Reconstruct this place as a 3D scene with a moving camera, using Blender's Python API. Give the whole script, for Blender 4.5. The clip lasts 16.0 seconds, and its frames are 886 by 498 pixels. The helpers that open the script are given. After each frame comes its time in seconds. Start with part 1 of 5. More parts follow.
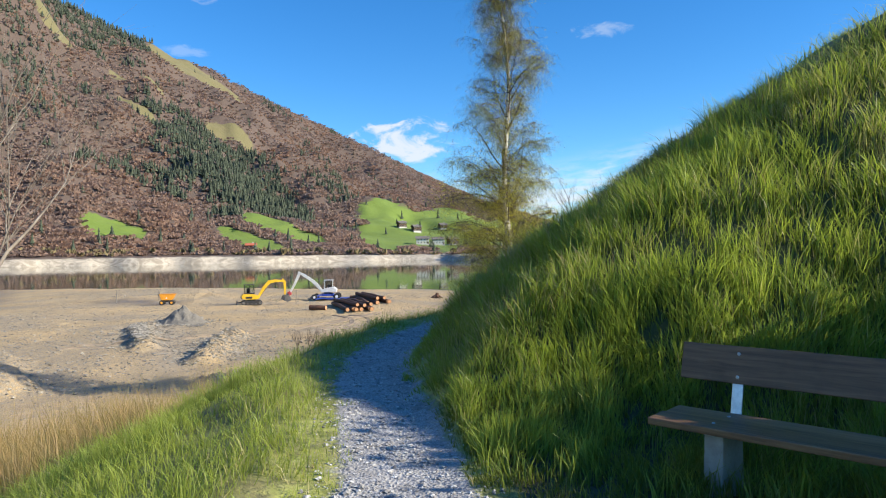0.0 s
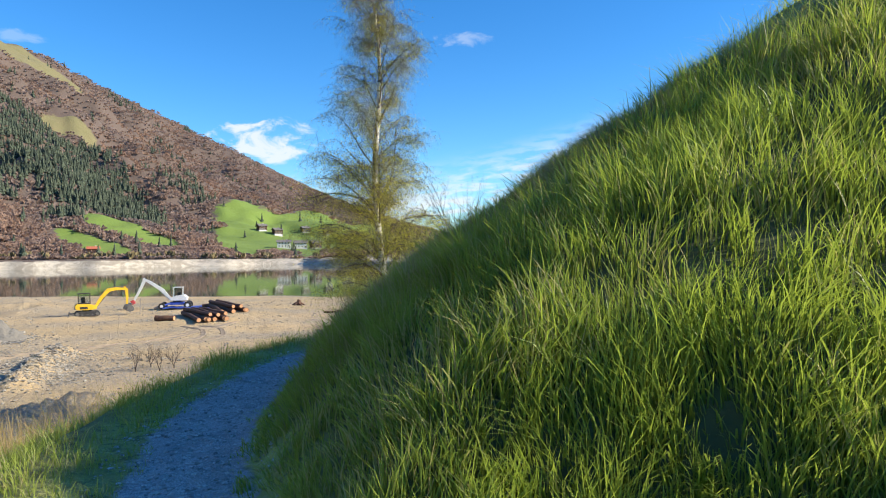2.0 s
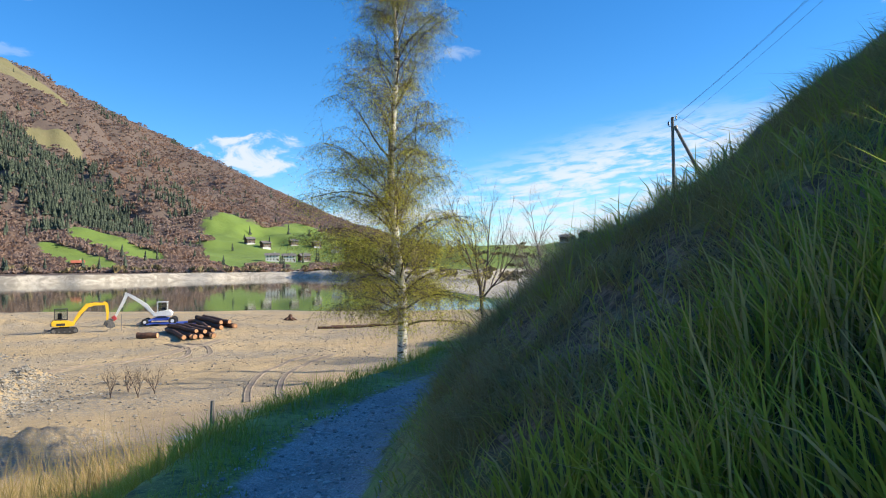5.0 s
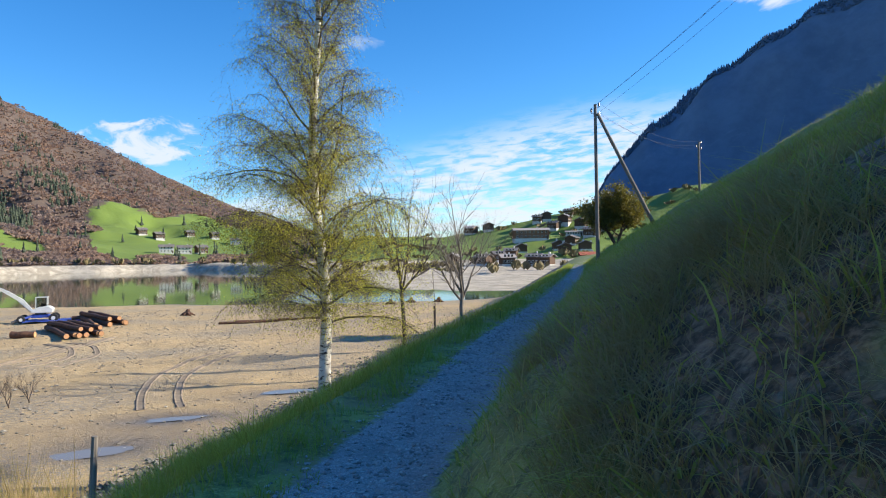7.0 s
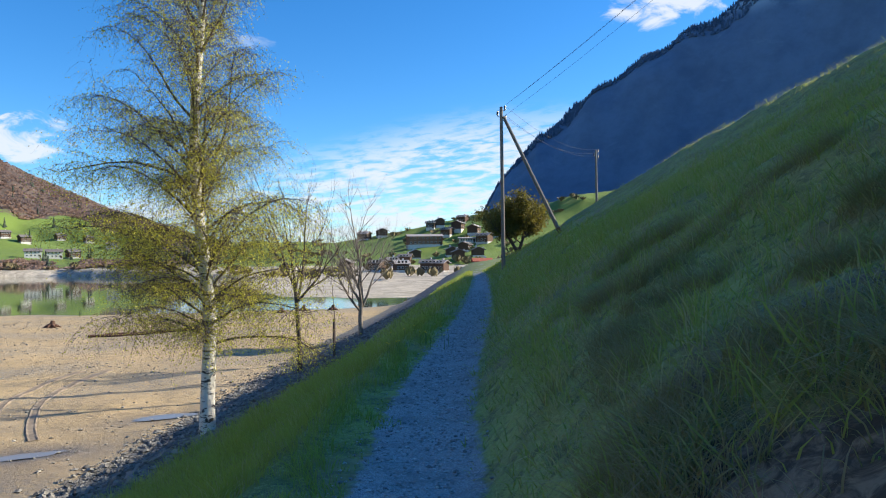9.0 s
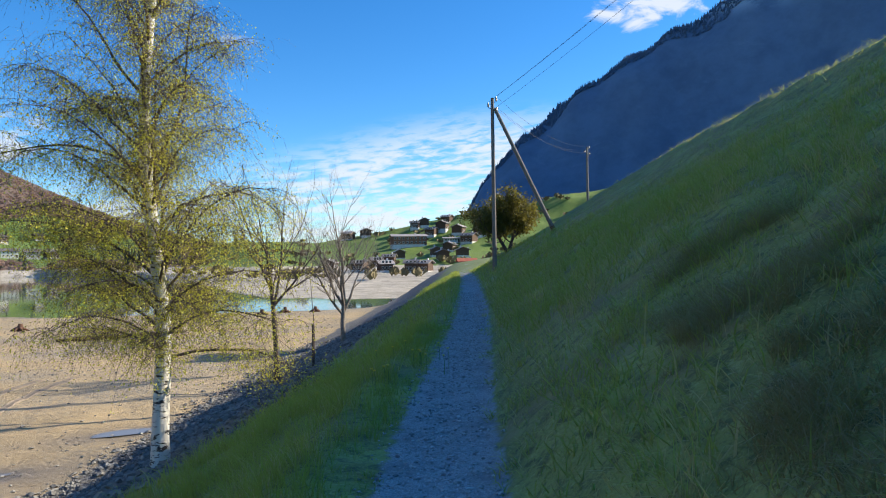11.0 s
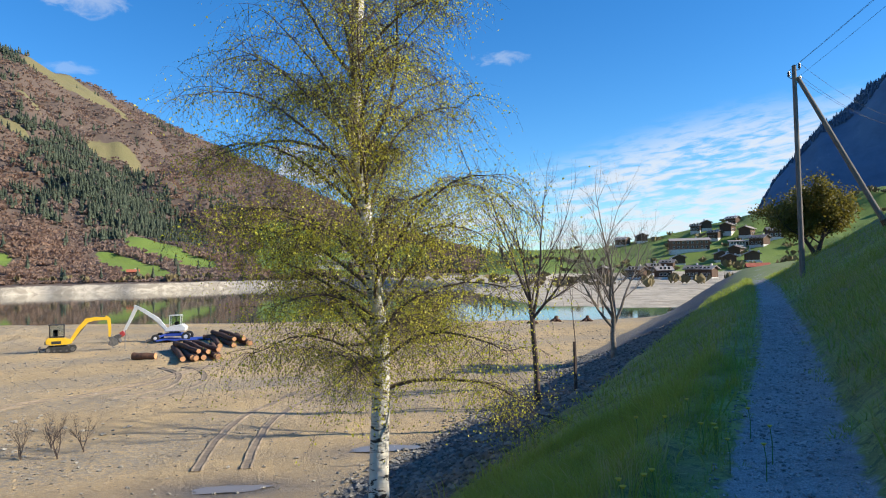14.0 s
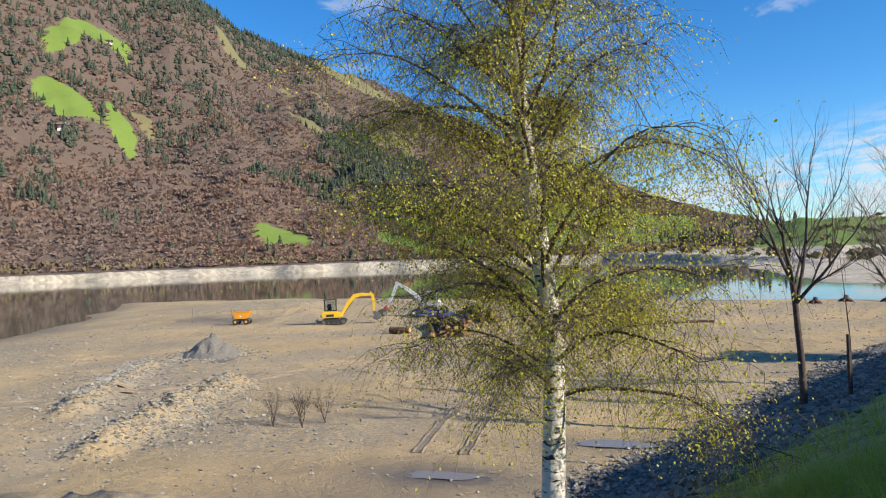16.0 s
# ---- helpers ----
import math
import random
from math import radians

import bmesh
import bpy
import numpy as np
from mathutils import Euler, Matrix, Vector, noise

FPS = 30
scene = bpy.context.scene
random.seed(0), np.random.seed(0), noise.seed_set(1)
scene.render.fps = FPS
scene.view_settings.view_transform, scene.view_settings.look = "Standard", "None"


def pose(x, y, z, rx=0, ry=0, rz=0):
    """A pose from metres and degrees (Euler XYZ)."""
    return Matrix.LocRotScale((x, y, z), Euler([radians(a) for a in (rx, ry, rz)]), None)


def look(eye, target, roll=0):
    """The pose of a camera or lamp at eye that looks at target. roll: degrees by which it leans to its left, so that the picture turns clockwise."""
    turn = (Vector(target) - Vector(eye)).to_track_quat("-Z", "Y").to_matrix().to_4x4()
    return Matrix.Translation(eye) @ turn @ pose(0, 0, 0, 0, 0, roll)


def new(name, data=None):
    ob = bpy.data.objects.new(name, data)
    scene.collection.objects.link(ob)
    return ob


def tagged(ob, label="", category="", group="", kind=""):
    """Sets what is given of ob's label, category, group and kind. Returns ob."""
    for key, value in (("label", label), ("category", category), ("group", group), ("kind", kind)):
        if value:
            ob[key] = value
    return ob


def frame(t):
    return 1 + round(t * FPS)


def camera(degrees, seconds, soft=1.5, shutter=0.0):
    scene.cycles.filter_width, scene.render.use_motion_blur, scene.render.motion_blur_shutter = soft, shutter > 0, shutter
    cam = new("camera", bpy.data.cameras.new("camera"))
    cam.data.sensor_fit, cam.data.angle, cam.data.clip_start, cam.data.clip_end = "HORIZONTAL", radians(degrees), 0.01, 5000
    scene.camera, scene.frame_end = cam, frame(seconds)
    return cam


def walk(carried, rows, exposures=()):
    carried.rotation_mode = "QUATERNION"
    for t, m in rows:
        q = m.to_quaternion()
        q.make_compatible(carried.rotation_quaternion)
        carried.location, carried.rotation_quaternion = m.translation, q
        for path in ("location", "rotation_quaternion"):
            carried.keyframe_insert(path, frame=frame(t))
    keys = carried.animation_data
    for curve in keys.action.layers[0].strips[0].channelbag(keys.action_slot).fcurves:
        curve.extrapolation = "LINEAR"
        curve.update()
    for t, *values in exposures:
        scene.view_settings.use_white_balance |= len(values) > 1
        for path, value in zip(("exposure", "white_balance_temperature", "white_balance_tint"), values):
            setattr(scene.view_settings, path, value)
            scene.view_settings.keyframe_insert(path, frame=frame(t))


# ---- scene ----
EXPO = ((0.0, 0.68), (2.0, 0.78), (3.5, 0.74), (6.0, 0.70), (10.0, 0.70), (13.5, 0.60), (16.0, 0.49))
cam = camera(64.45, 16.0, soft=1.1)
PATH = [
    (0.0, look((3.178, 0.750, 1.479), (3.152, 10.750, 1.500), -0.70)),
    (0.5, look((3.292, 1.560, 1.513), (4.400, 11.499, 1.495), -0.58)),
    (1.0, look((3.301, 2.398, 1.559), (4.905, 12.268, 1.540), -0.65)),
    (1.5, look((3.289, 3.173, 1.578), (5.096, 13.009, 1.580), -0.78)),
    (2.0, look((3.168, 3.953, 1.576), (5.066, 13.772, 1.628), -0.69)),
    (2.5, look((3.175, 4.749, 1.571), (5.107, 14.561, 1.662), -1.04)),
    (3.0, look((3.090, 5.572, 1.621), (5.032, 15.381, 1.787), -0.88)),
    (3.5, look((3.016, 6.338, 1.613), (4.949, 16.147, 1.848), -0.78)),
    (6.0, look((2.396, 9.927, 1.374), (4.883, 19.611, 1.562), -1.10)),
    (6.5, look((2.334, 10.584, 1.379), (5.237, 20.153, 1.516), -1.00)),
    (7.0, look((2.429, 11.228, 1.376), (5.803, 20.641, 1.470), -0.98)),
    (7.5, look((2.536, 11.877, 1.393), (6.380, 21.109, 1.472), -0.89)),
    (8.0, look((2.684, 12.506, 1.409), (6.934, 21.557, 1.509), -0.79)),
    (8.5, look((2.794, 13.129, 1.449), (7.350, 22.030, 1.570), -0.84)),
    (9.0, look((2.942, 13.762, 1.490), (7.706, 22.553, 1.643), -0.80)),
    (9.5, look((3.118, 14.363, 1.488), (8.012, 23.082, 1.649), -0.77)),
    (10.0, look((3.324, 14.923, 1.498), (8.297, 23.598, 1.648), -0.80)),
    (12.5, look((4.921, 17.773, 1.490), (9.735, 26.536, 1.659), -1.14)),
    (13.0, look((5.133, 18.357, 1.500), (9.179, 27.499, 1.733), -1.25)),
    (13.5, look((5.364, 18.944, 1.493), (8.180, 28.535, 1.782), -1.46)),
    (14.0, look((5.699, 19.512, 1.498), (7.033, 29.417, 1.827), -1.45)),
    (14.5, look((6.051, 20.064, 1.518), (5.987, 30.059, 1.836), -1.60)),
    (15.0, look((6.427, 20.624, 1.551), (5.294, 30.557, 1.812), -1.95)),
    (15.5, look((6.774, 21.161, 1.570), (4.915, 30.985, 1.743), -2.09)),
    (16.0, look((7.165, 21.691, 1.584), (4.827, 31.413, 1.678), -2.24)),
]
walk(cam, PATH, exposures=EXPO)

# ---- world and sun ----
SUN_YAW, SUN_ELEV = -104.0, 27.0
sun_way = Vector((-math.sin(radians(SUN_YAW)) * math.cos(radians(SUN_ELEV)), math.cos(radians(SUN_YAW)) * math.cos(radians(SUN_ELEV)), math.sin(radians(SUN_ELEV))))
sun = new("sun", bpy.data.lights.new("sun", "SUN"))
sun.data.energy, sun.data.angle, sun.data.color = 5.0, radians(0.53), (1.0, 0.90, 0.74)
sun.matrix_world = look(sun_way * 200, (0, 0, 0))


def node(tree, kind, **values):
    """A shader node; sockets by name with _ for spaces, or n0, n1 by number."""
    made = tree.nodes.new(kind)
    for key, value in values.items():
        if key[0] == "n" and key[1:].isdigit():
            socket = made.inputs[int(key[1:])]
        else:
            socket = made.inputs[key.replace("_", " ")]
        if isinstance(value, bpy.types.NodeSocket):
            tree.links.new(value, socket)
        else:
            socket.default_value = value
    return made


def maths(tree, op, a, b=0.0, c=0.0):
    made = node(tree, "ShaderNodeMath", n0=a, n1=b, n2=c)
    made.operation = op
    return made.outputs[0]


def smooth(tree, value, low, high):
    """0 below low, 1 above high, smooth between."""
    made = node(tree, "ShaderNodeMapRange", Value=value, From_Min=low, From_Max=high)
    made.interpolation_type = "SMOOTHSTEP"
    return made.outputs[0]


def blend(tree, factor, a, b, how="MIX"):
    made = tree.nodes.new("ShaderNodeMix")
    made.data_type, made.blend_type = "RGBA", how
    for n, value in ((0, factor), (6, a), (7, b)):
        if isinstance(value, bpy.types.NodeSocket):
            tree.links.new(value, made.inputs[n])
        else:
            made.inputs[n].default_value = (*value, 1) if isinstance(value, tuple) and len(value) == 3 else value
    return made.outputs[2]


def grain(tree, scale, detail=4.0, rough=0.55, vector=None, warp=0.0):
    made = node(tree, "ShaderNodeTexNoise", Scale=scale, Detail=detail, Roughness=rough, Distortion=warp)
    if vector is not None:
        tree.links.new(vector, made.inputs["Vector"])
    return made.outputs["Fac"]


world = bpy.data.worlds.new("world")
scene.world = world
world.use_nodes = True
wt = world.node_tree
wt.nodes.clear()
sky = wt.nodes.new("ShaderNodeTexSky")
sky.sky_type, sky.sun_disc = "NISHITA", False
sky.sun_elevation, sky.sun_rotation = radians(SUN_ELEV), radians(-SUN_YAW)
sky.air_density, sky.dust_density, sky.ozone_density, sky.altitude = 1.0, 0.2, 3.0, 800
way = wt.nodes.new("ShaderNodeTexCoord").outputs["Generated"]
sep = node(wt, "ShaderNodeSeparateXYZ", Vector=way)
flat = maths(wt, "SQRT", maths(wt, "ADD", maths(wt, "MULTIPLY", sep.outputs[0], sep.outputs[0]), maths(wt, "MULTIPLY", sep.outputs[1], sep.outputs[1])))
rise = maths(wt, "DIVIDE", sep.outputs[2], maths(wt, "MAXIMUM", flat, 0.05))
turn = maths(wt, "MULTIPLY", maths(wt, "ARCTAN2", sep.outputs[0], sep.outputs[1]), 180 / math.pi)
# a sheet of broken cloud low over the end of the valley
sheet_at = node(wt, "ShaderNodeCombineXYZ", X=maths(wt, "MULTIPLY", turn, 0.030), Y=maths(wt, "ADD", maths(wt, "MULTIPLY", rise, 7.5), maths(wt, "MULTIPLY", turn, -0.012)), Z=0.3)
puffs = node(wt, "ShaderNodeTexNoise", Vector=sheet_at.outputs[0], Scale=16.0, Detail=5.0, Roughness=0.6, Distortion=0.4).outputs["Fac"]
broad = node(wt, "ShaderNodeTexNoise", Vector=sheet_at.outputs[0], Scale=3.2, Detail=3.0, Roughness=0.5).outputs["Fac"]
top = maths(wt, "MULTIPLY_ADD", smooth(wt, turn, 4.0, 34.0), 0.10, 0.10)
inside = maths(wt, "SUBTRACT", 1.0, smooth(wt, maths(wt, "SUBTRACT", rise, top), -0.05, 0.03))
across = maths(wt, "MULTIPLY", smooth(wt, turn, -17.0, -7.0), maths(wt, "SUBTRACT", 1.0, smooth(wt, turn, 60.0, 90.0)))
cover = maths(wt, "MULTIPLY", maths(wt, "MULTIPLY", inside, across), smooth(wt, maths(wt, "ADD", maths(wt, "MULTIPLY", puffs, 0.75), maths(wt, "MULTIPLY", broad, 0.45)), 0.47, 0.70))
# single small clouds, here and there
lone_at = node(wt, "ShaderNodeCombineXYZ", X=maths(wt, "MULTIPLY", turn, 0.05), Y=maths(wt, "MULTIPLY", rise, 5.0), Z=4.1)
wisp = node(wt, "ShaderNodeTexNoise", Vector=lone_at.outputs[0], Scale=7.0, Detail=6.0, Roughness=0.6, Distortion=0.5).outputs["Fac"]
for at_turn, at_rise, half, tall_half, thick in ((12.6, 0.302, 2.2, 0.013, 0.35), (-20.4, 0.272, 2.2, 0.010, 0.25), (-19.6, 0.362, 3.5, 0.022, 0.4), (46.0, 0.345, 4.6, 0.032, 1.0), (80.0, 0.42, 9.0, 0.05, 0.8), (-70.0, 0.35, 8.0, 0.04, 0.8)):
    wx = maths(wt, "DIVIDE", maths(wt, "SUBTRACT", turn, at_turn), half)
    wy = maths(wt, "DIVIDE", maths(wt, "SUBTRACT", rise, at_rise), tall_half)
    body = maths(wt, "SUBTRACT", 1.0, maths(wt, "ADD", maths(wt, "MULTIPLY", wx, wx), maths(wt, "MULTIPLY", wy, wy)))
    body = maths(wt, "ADD", body, maths(wt, "MULTIPLY", maths(wt, "SUBTRACT", wisp, 0.5), 5.0))
    cover = maths(wt, "MAXIMUM", cover, maths(wt, "MULTIPLY", smooth(wt, body, 0.1, 1.3), thick))
# a cumulus rising behind the long ridge
cx = maths(wt, "DIVIDE", maths(wt, "ADD", turn, 3.0), 4.2)
cy = maths(wt, "DIVIDE", maths(wt, "SUBTRACT", rise, 0.155), 0.034)
heap = maths(wt, "SUBTRACT", 1.0, maths(wt, "ADD", maths(wt, "MULTIPLY", cx, cx), maths(wt, "MULTIPLY", cy, cy)))
heap = maths(wt, "ADD", heap, maths(wt, "MULTIPLY", maths(wt, "SUBTRACT", wisp, 0.5), 4.5))
cover = maths(wt, "MAXIMUM", cover, smooth(wt, heap, 0.15, 0.9))
deep = node(wt, "ShaderNodeHueSaturation", Saturation=1.30, Value=1.04, Color=sky.outputs[0]).outputs[0]
deep = blend(wt, 1.0, deep, (0.70, 0.90, 1.03), "MULTIPLY")
colour = blend(wt, maths(wt, "MULTIPLY", cover, 0.9), deep, (4.3, 4.6, 5.0))
back = node(wt, "ShaderNodeBackground", Color=colour, Strength=0.125)
wt.links.new(back.outputs[0], wt.nodes.new("ShaderNodeOutputWorld").inputs[0])

# ---- materials ----
def material(name, rough=0.8, metal=0.0):
    made = bpy.data.materials.new(name)
    made.use_nodes = True
    tree = made.node_tree
    shader = tree.nodes["Principled BSDF"]
    shader.inputs["Roughness"].default_value, shader.inputs["Metallic"].default_value = rough, metal
    return made, tree, shader


def put(tree, socket, value):
    if isinstance(value, bpy.types.NodeSocket):
        tree.links.new(value, socket)
    else:
        socket.default_value = (*value, 1) if isinstance(value, tuple) and len(value) == 3 else value


def relief(tree, shader, height, strength=0.5, distance=0.02):
    made = node(tree, "ShaderNodeBump", Strength=strength, Distance=distance, Height=height)
    tree.links.new(made.outputs[0], shader.inputs["Normal"])


def place_of(tree):
    return tree.nodes.new("ShaderNodeTexCoord").outputs["Object"]


def speckled(name, low, high, scale, rough=0.8, metal=0.0, fine=6.0, bump=0.3, depth=0.01, stain=0.25):
    """A surface that varies at two scales between two colours."""
    made, tree, shader = material(name, rough, metal)
    at = place_of(tree)
    big, small = grain(tree, scale, 4, 0.6, at), grain(tree, scale * fine, 3, 0.6, at)
    colour = blend(tree, smooth(tree, big, 0.3, 0.7), low, high)
    colour = blend(tree, maths(tree, "MULTIPLY", smooth(tree, small, 0.35, 0.75), stain), colour, tuple(c * 0.45 for c in low))
    put(tree, shader.inputs["Base Color"], colour)
    relief(tree, shader, small, bump, depth)
    return made


def blades(name, root, tip, dry, share):
    """Grass: colour runs up the blade, differs from blade to blade, and lets light through."""
    made, tree, shader = material(name, 0.45)
    geo = tree.nodes.new("ShaderNodeNewGeometry")
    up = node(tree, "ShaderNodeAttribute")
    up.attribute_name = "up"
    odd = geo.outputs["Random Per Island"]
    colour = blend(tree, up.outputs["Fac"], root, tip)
    colour = blend(tree, maths(tree, "MULTIPLY", odd, 0.5), colour, tuple(c * 0.55 for c in tip))
    patch = grain(tree, 0.6, 3, 0.6, place_of(tree))
    dead = maths(tree, "MULTIPLY", smooth(tree, maths(tree, "ADD", odd, maths(tree, "MULTIPLY", patch, 2.0)), 2.03 - share, 2.13 - share), 0.9)
    colour = blend(tree, dead, colour, dry)
    put(tree, shader.inputs["Base Color"], colour)
    shader.inputs["Specular IOR Level"].default_value = 0.35
    clear = node(tree, "ShaderNodeBsdfTranslucent")
    put(tree, clear.inputs["Color"], blend(tree, 0.5, colour, (0.44, 0.56, 0.06), "MIX"))
    mix = node(tree, "ShaderNodeMixShader", n0=0.5)
    tree.links.new(shader.outputs[0], mix.inputs[1])
    tree.links.new(clear.outputs[0], mix.inputs[2])
    tree.links.new(mix.outputs[0], tree.nodes["Material Output"].inputs[0])
    return made


# the darkest roots put the shade between tufts into the blade colour
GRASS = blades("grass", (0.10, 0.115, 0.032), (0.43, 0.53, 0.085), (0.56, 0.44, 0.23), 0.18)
# a darkened grass: the shade round the bench put into its colour
SHADE_WEED = blades("shade_weed", (0.04, 0.048, 0.016), (0.16, 0.19, 0.04), (0.26, 0.20, 0.09), 0.2)
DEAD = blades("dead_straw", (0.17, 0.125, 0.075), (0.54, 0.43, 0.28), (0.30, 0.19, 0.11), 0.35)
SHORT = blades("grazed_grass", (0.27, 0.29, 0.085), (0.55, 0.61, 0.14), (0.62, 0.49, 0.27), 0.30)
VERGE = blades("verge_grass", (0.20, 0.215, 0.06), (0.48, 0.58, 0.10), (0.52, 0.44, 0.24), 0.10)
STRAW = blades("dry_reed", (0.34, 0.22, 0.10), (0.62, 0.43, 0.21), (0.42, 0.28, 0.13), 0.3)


def ground_material():
    made, tree, shader = material("ground", 0.9)
    at = place_of(tree)

    def mask(name):
        got = node(tree, "ShaderNodeAttribute")
        got.attribute_name = name
        return got.outputs["Fac"]

    def banded(value, noise_scale, spread, low=0.35, high=0.65):
        return smooth(tree, maths(tree, "ADD", value, maths(tree, "MULTIPLY", maths(tree, "SUBTRACT", grain(tree, noise_scale, 4, 0.6, at), 0.5), spread)), low, high)

    # turf under the blades
    turf = blend(tree, smooth(tree, grain(tree, 0.8, 6, 0.65, at), 0.35, 0.65), (0.235, 0.24, 0.065), (0.40, 0.42, 0.11))
    turf = blend(tree, maths(tree, "MULTIPLY", smooth(tree, grain(tree, 6.0, 4, 0.7, at), 0.48, 0.64), 0.75), turf, (0.085, 0.10, 0.038))
    turf = blend(tree, maths(tree, "MULTIPLY", smooth(tree, grain(tree, 14.0, 3, 0.7, at, 1.5), 0.54, 0.66), 0.6), turf, (0.52, 0.52, 0.20))
    turf = blend(tree, maths(tree, "MULTIPLY", smooth(tree, grain(tree, 38.0, 3, 0.7, at, 1.5), 0.52, 0.64), 0.45), turf, (0.10, 0.105, 0.04))
    far_turf = blend(tree, grain(tree, 0.05, 5, 0.6, at), (0.15, 0.20, 0.06), (0.23, 0.28, 0.085))
    turf = blend(tree, mask("far"), turf, far_turf)
    turf = blend(tree, maths(tree, "MULTIPLY", smooth(tree, grain(tree, 0.7, 4, 0.6, at), 0.52, 0.68), 0.7), turf, (0.30, 0.235, 0.12))
    # turf under long grass, darkened to paint in the shade between tufts
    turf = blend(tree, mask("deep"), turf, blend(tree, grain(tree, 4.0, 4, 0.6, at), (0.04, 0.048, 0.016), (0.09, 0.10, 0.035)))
    thatch = blend(tree, smooth(tree, grain(tree, 9.0, 5, 0.7, at, 1.0), 0.4, 0.62), (0.07, 0.053, 0.032), (0.28, 0.21, 0.13))
    turf = blend(tree, banded(mask("straw"), 1.4, 0.9), turf, thatch)
    # bare soil by the bench, darker still to hold the shade in its colour
    turf = blend(tree, banded(mask("shade_soil"), 1.1, 0.6), turf, blend(tree, grain(tree, 7.0, 4, 0.6, at), (0.045, 0.038, 0.024), (0.09, 0.085, 0.035)))
    # fine gravel of the footpath
    stones = node(tree, "ShaderNodeTexVoronoi", Vector=at, Scale=42.0)
    path = blend(tree, stones.outputs["Distance"], (0.42, 0.41, 0.40), (0.24, 0.24, 0.24))
    path = blend(tree, smooth(tree, grain(tree, 110.0, 2, 0.5, at), 0.45, 0.65), path, (0.56, 0.55, 0.53))
    path = blend(tree, maths(tree, "MULTIPLY", smooth(tree, grain(tree, 1.7, 6, 0.7, at), 0.42, 0.70), 0.65), path, (0.20, 0.19, 0.175))
    path = blend(tree, maths(tree, "MULTIPLY", smooth(tree, grain(tree, 19.0, 4, 0.7, at), 0.52, 0.68), 0.5), path, (0.16, 0.155, 0.15))
    # drained lake bed: sand, mud and scattered gravel
    bed = blend(tree, smooth(tree, grain(tree, 0.07, 6, 0.6, at), 0.35, 0.65), (0.61, 0.435, 0.215), (0.50, 0.36, 0.18))
    bed = blend(tree, maths(tree, "MULTIPLY", smooth(tree, grain(tree, 0.5, 6, 0.65, at, 1.0), 0.46, 0.66), 0.65), bed, (0.36, 0.27, 0.15))
    pebble = node(tree, "ShaderNodeTexVoronoi", Vector=at, Scale=4.2)
    grit = maths(tree, "MULTIPLY", mask("gravel"), smooth(tree, grain(tree, 5.0, 4, 0.7, at), 0.36, 0.62))
    bed = blend(tree, maths(tree, "MULTIPLY", grit, 0.95), bed, blend(tree, grain(tree, 9.0, 2, 0.6, at), (0.12, 0.112, 0.095), (0.46, 0.41, 0.32)))
    bed = blend(tree, maths(tree, "MULTIPLY", smooth(tree, grain(tree, 2.6, 5, 0.7, at), 0.56, 0.72), 0.4), bed, (0.20, 0.17, 0.135))
    bed = blend(tree, maths(tree, "MULTIPLY", smooth(tree, grain(tree, 11.0, 3, 0.7, at), 0.52, 0.66), 0.45), bed, (0.19, 0.16, 0.125))
    bed = blend(tree, maths(tree, "MULTIPLY", smooth(tree, grain(tree, 13.0, 3, 0.75, at), 0.56, 0.66), 0.75), bed, (0.62, 0.52, 0.36))
    bed = blend(tree, maths(tree, "MULTIPLY", mask("graded"), 0.5), bed, (0.36, 0.31, 0.24))
    bed = blend(tree, mask("wet"), bed, (0.16, 0.135, 0.105))
    # broken stone of the embankment
    rock = node(tree, "ShaderNodeTexVoronoi", Vector=at, Scale=5.5)
    shingle = blend(tree, grain(tree, 7.0, 3, 0.6, at), (0.075, 0.07, 0.064), (0.24, 0.225, 0.20))
    colour = blend(tree, banded(mask("bed"), 0.8, 0.5), turf, bed)
    shingle_mask = banded(mask("rock"), 1.2, 0.6)
    colour = blend(tree, shingle_mask, colour, shingle)
    path_mask = banded(mask("path"), 5.0, 0.9)
    colour = blend(tree, path_mask, colour, path)
    put(tree, shader.inputs["Base Color"], colour)
    put(tree, shader.inputs["Roughness"], maths(tree, "SUBTRACT", 0.92, maths(tree, "MULTIPLY", mask("wet"), 0.5)))
    high = maths(tree, "ADD", maths(tree, "MULTIPLY", stones.outputs["Distance"], path_mask), maths(tree, "MULTIPLY", maths(tree, "MULTIPLY", rock.outputs["Distance"], 6.0), shingle_mask))
    high = maths(tree, "ADD", high, maths(tree, "MULTIPLY", maths(tree, "MULTIPLY", grain(tree, 1.6, 8, 0.8, at), 20.0), mask("bed")))
    high = maths(tree, "ADD", high, maths(tree, "MULTIPLY", maths(tree, "MULTIPLY", pebble.outputs["Distance"], 3.0), grit))
    relief(tree, shader, high, 0.6, 0.02)
    return made


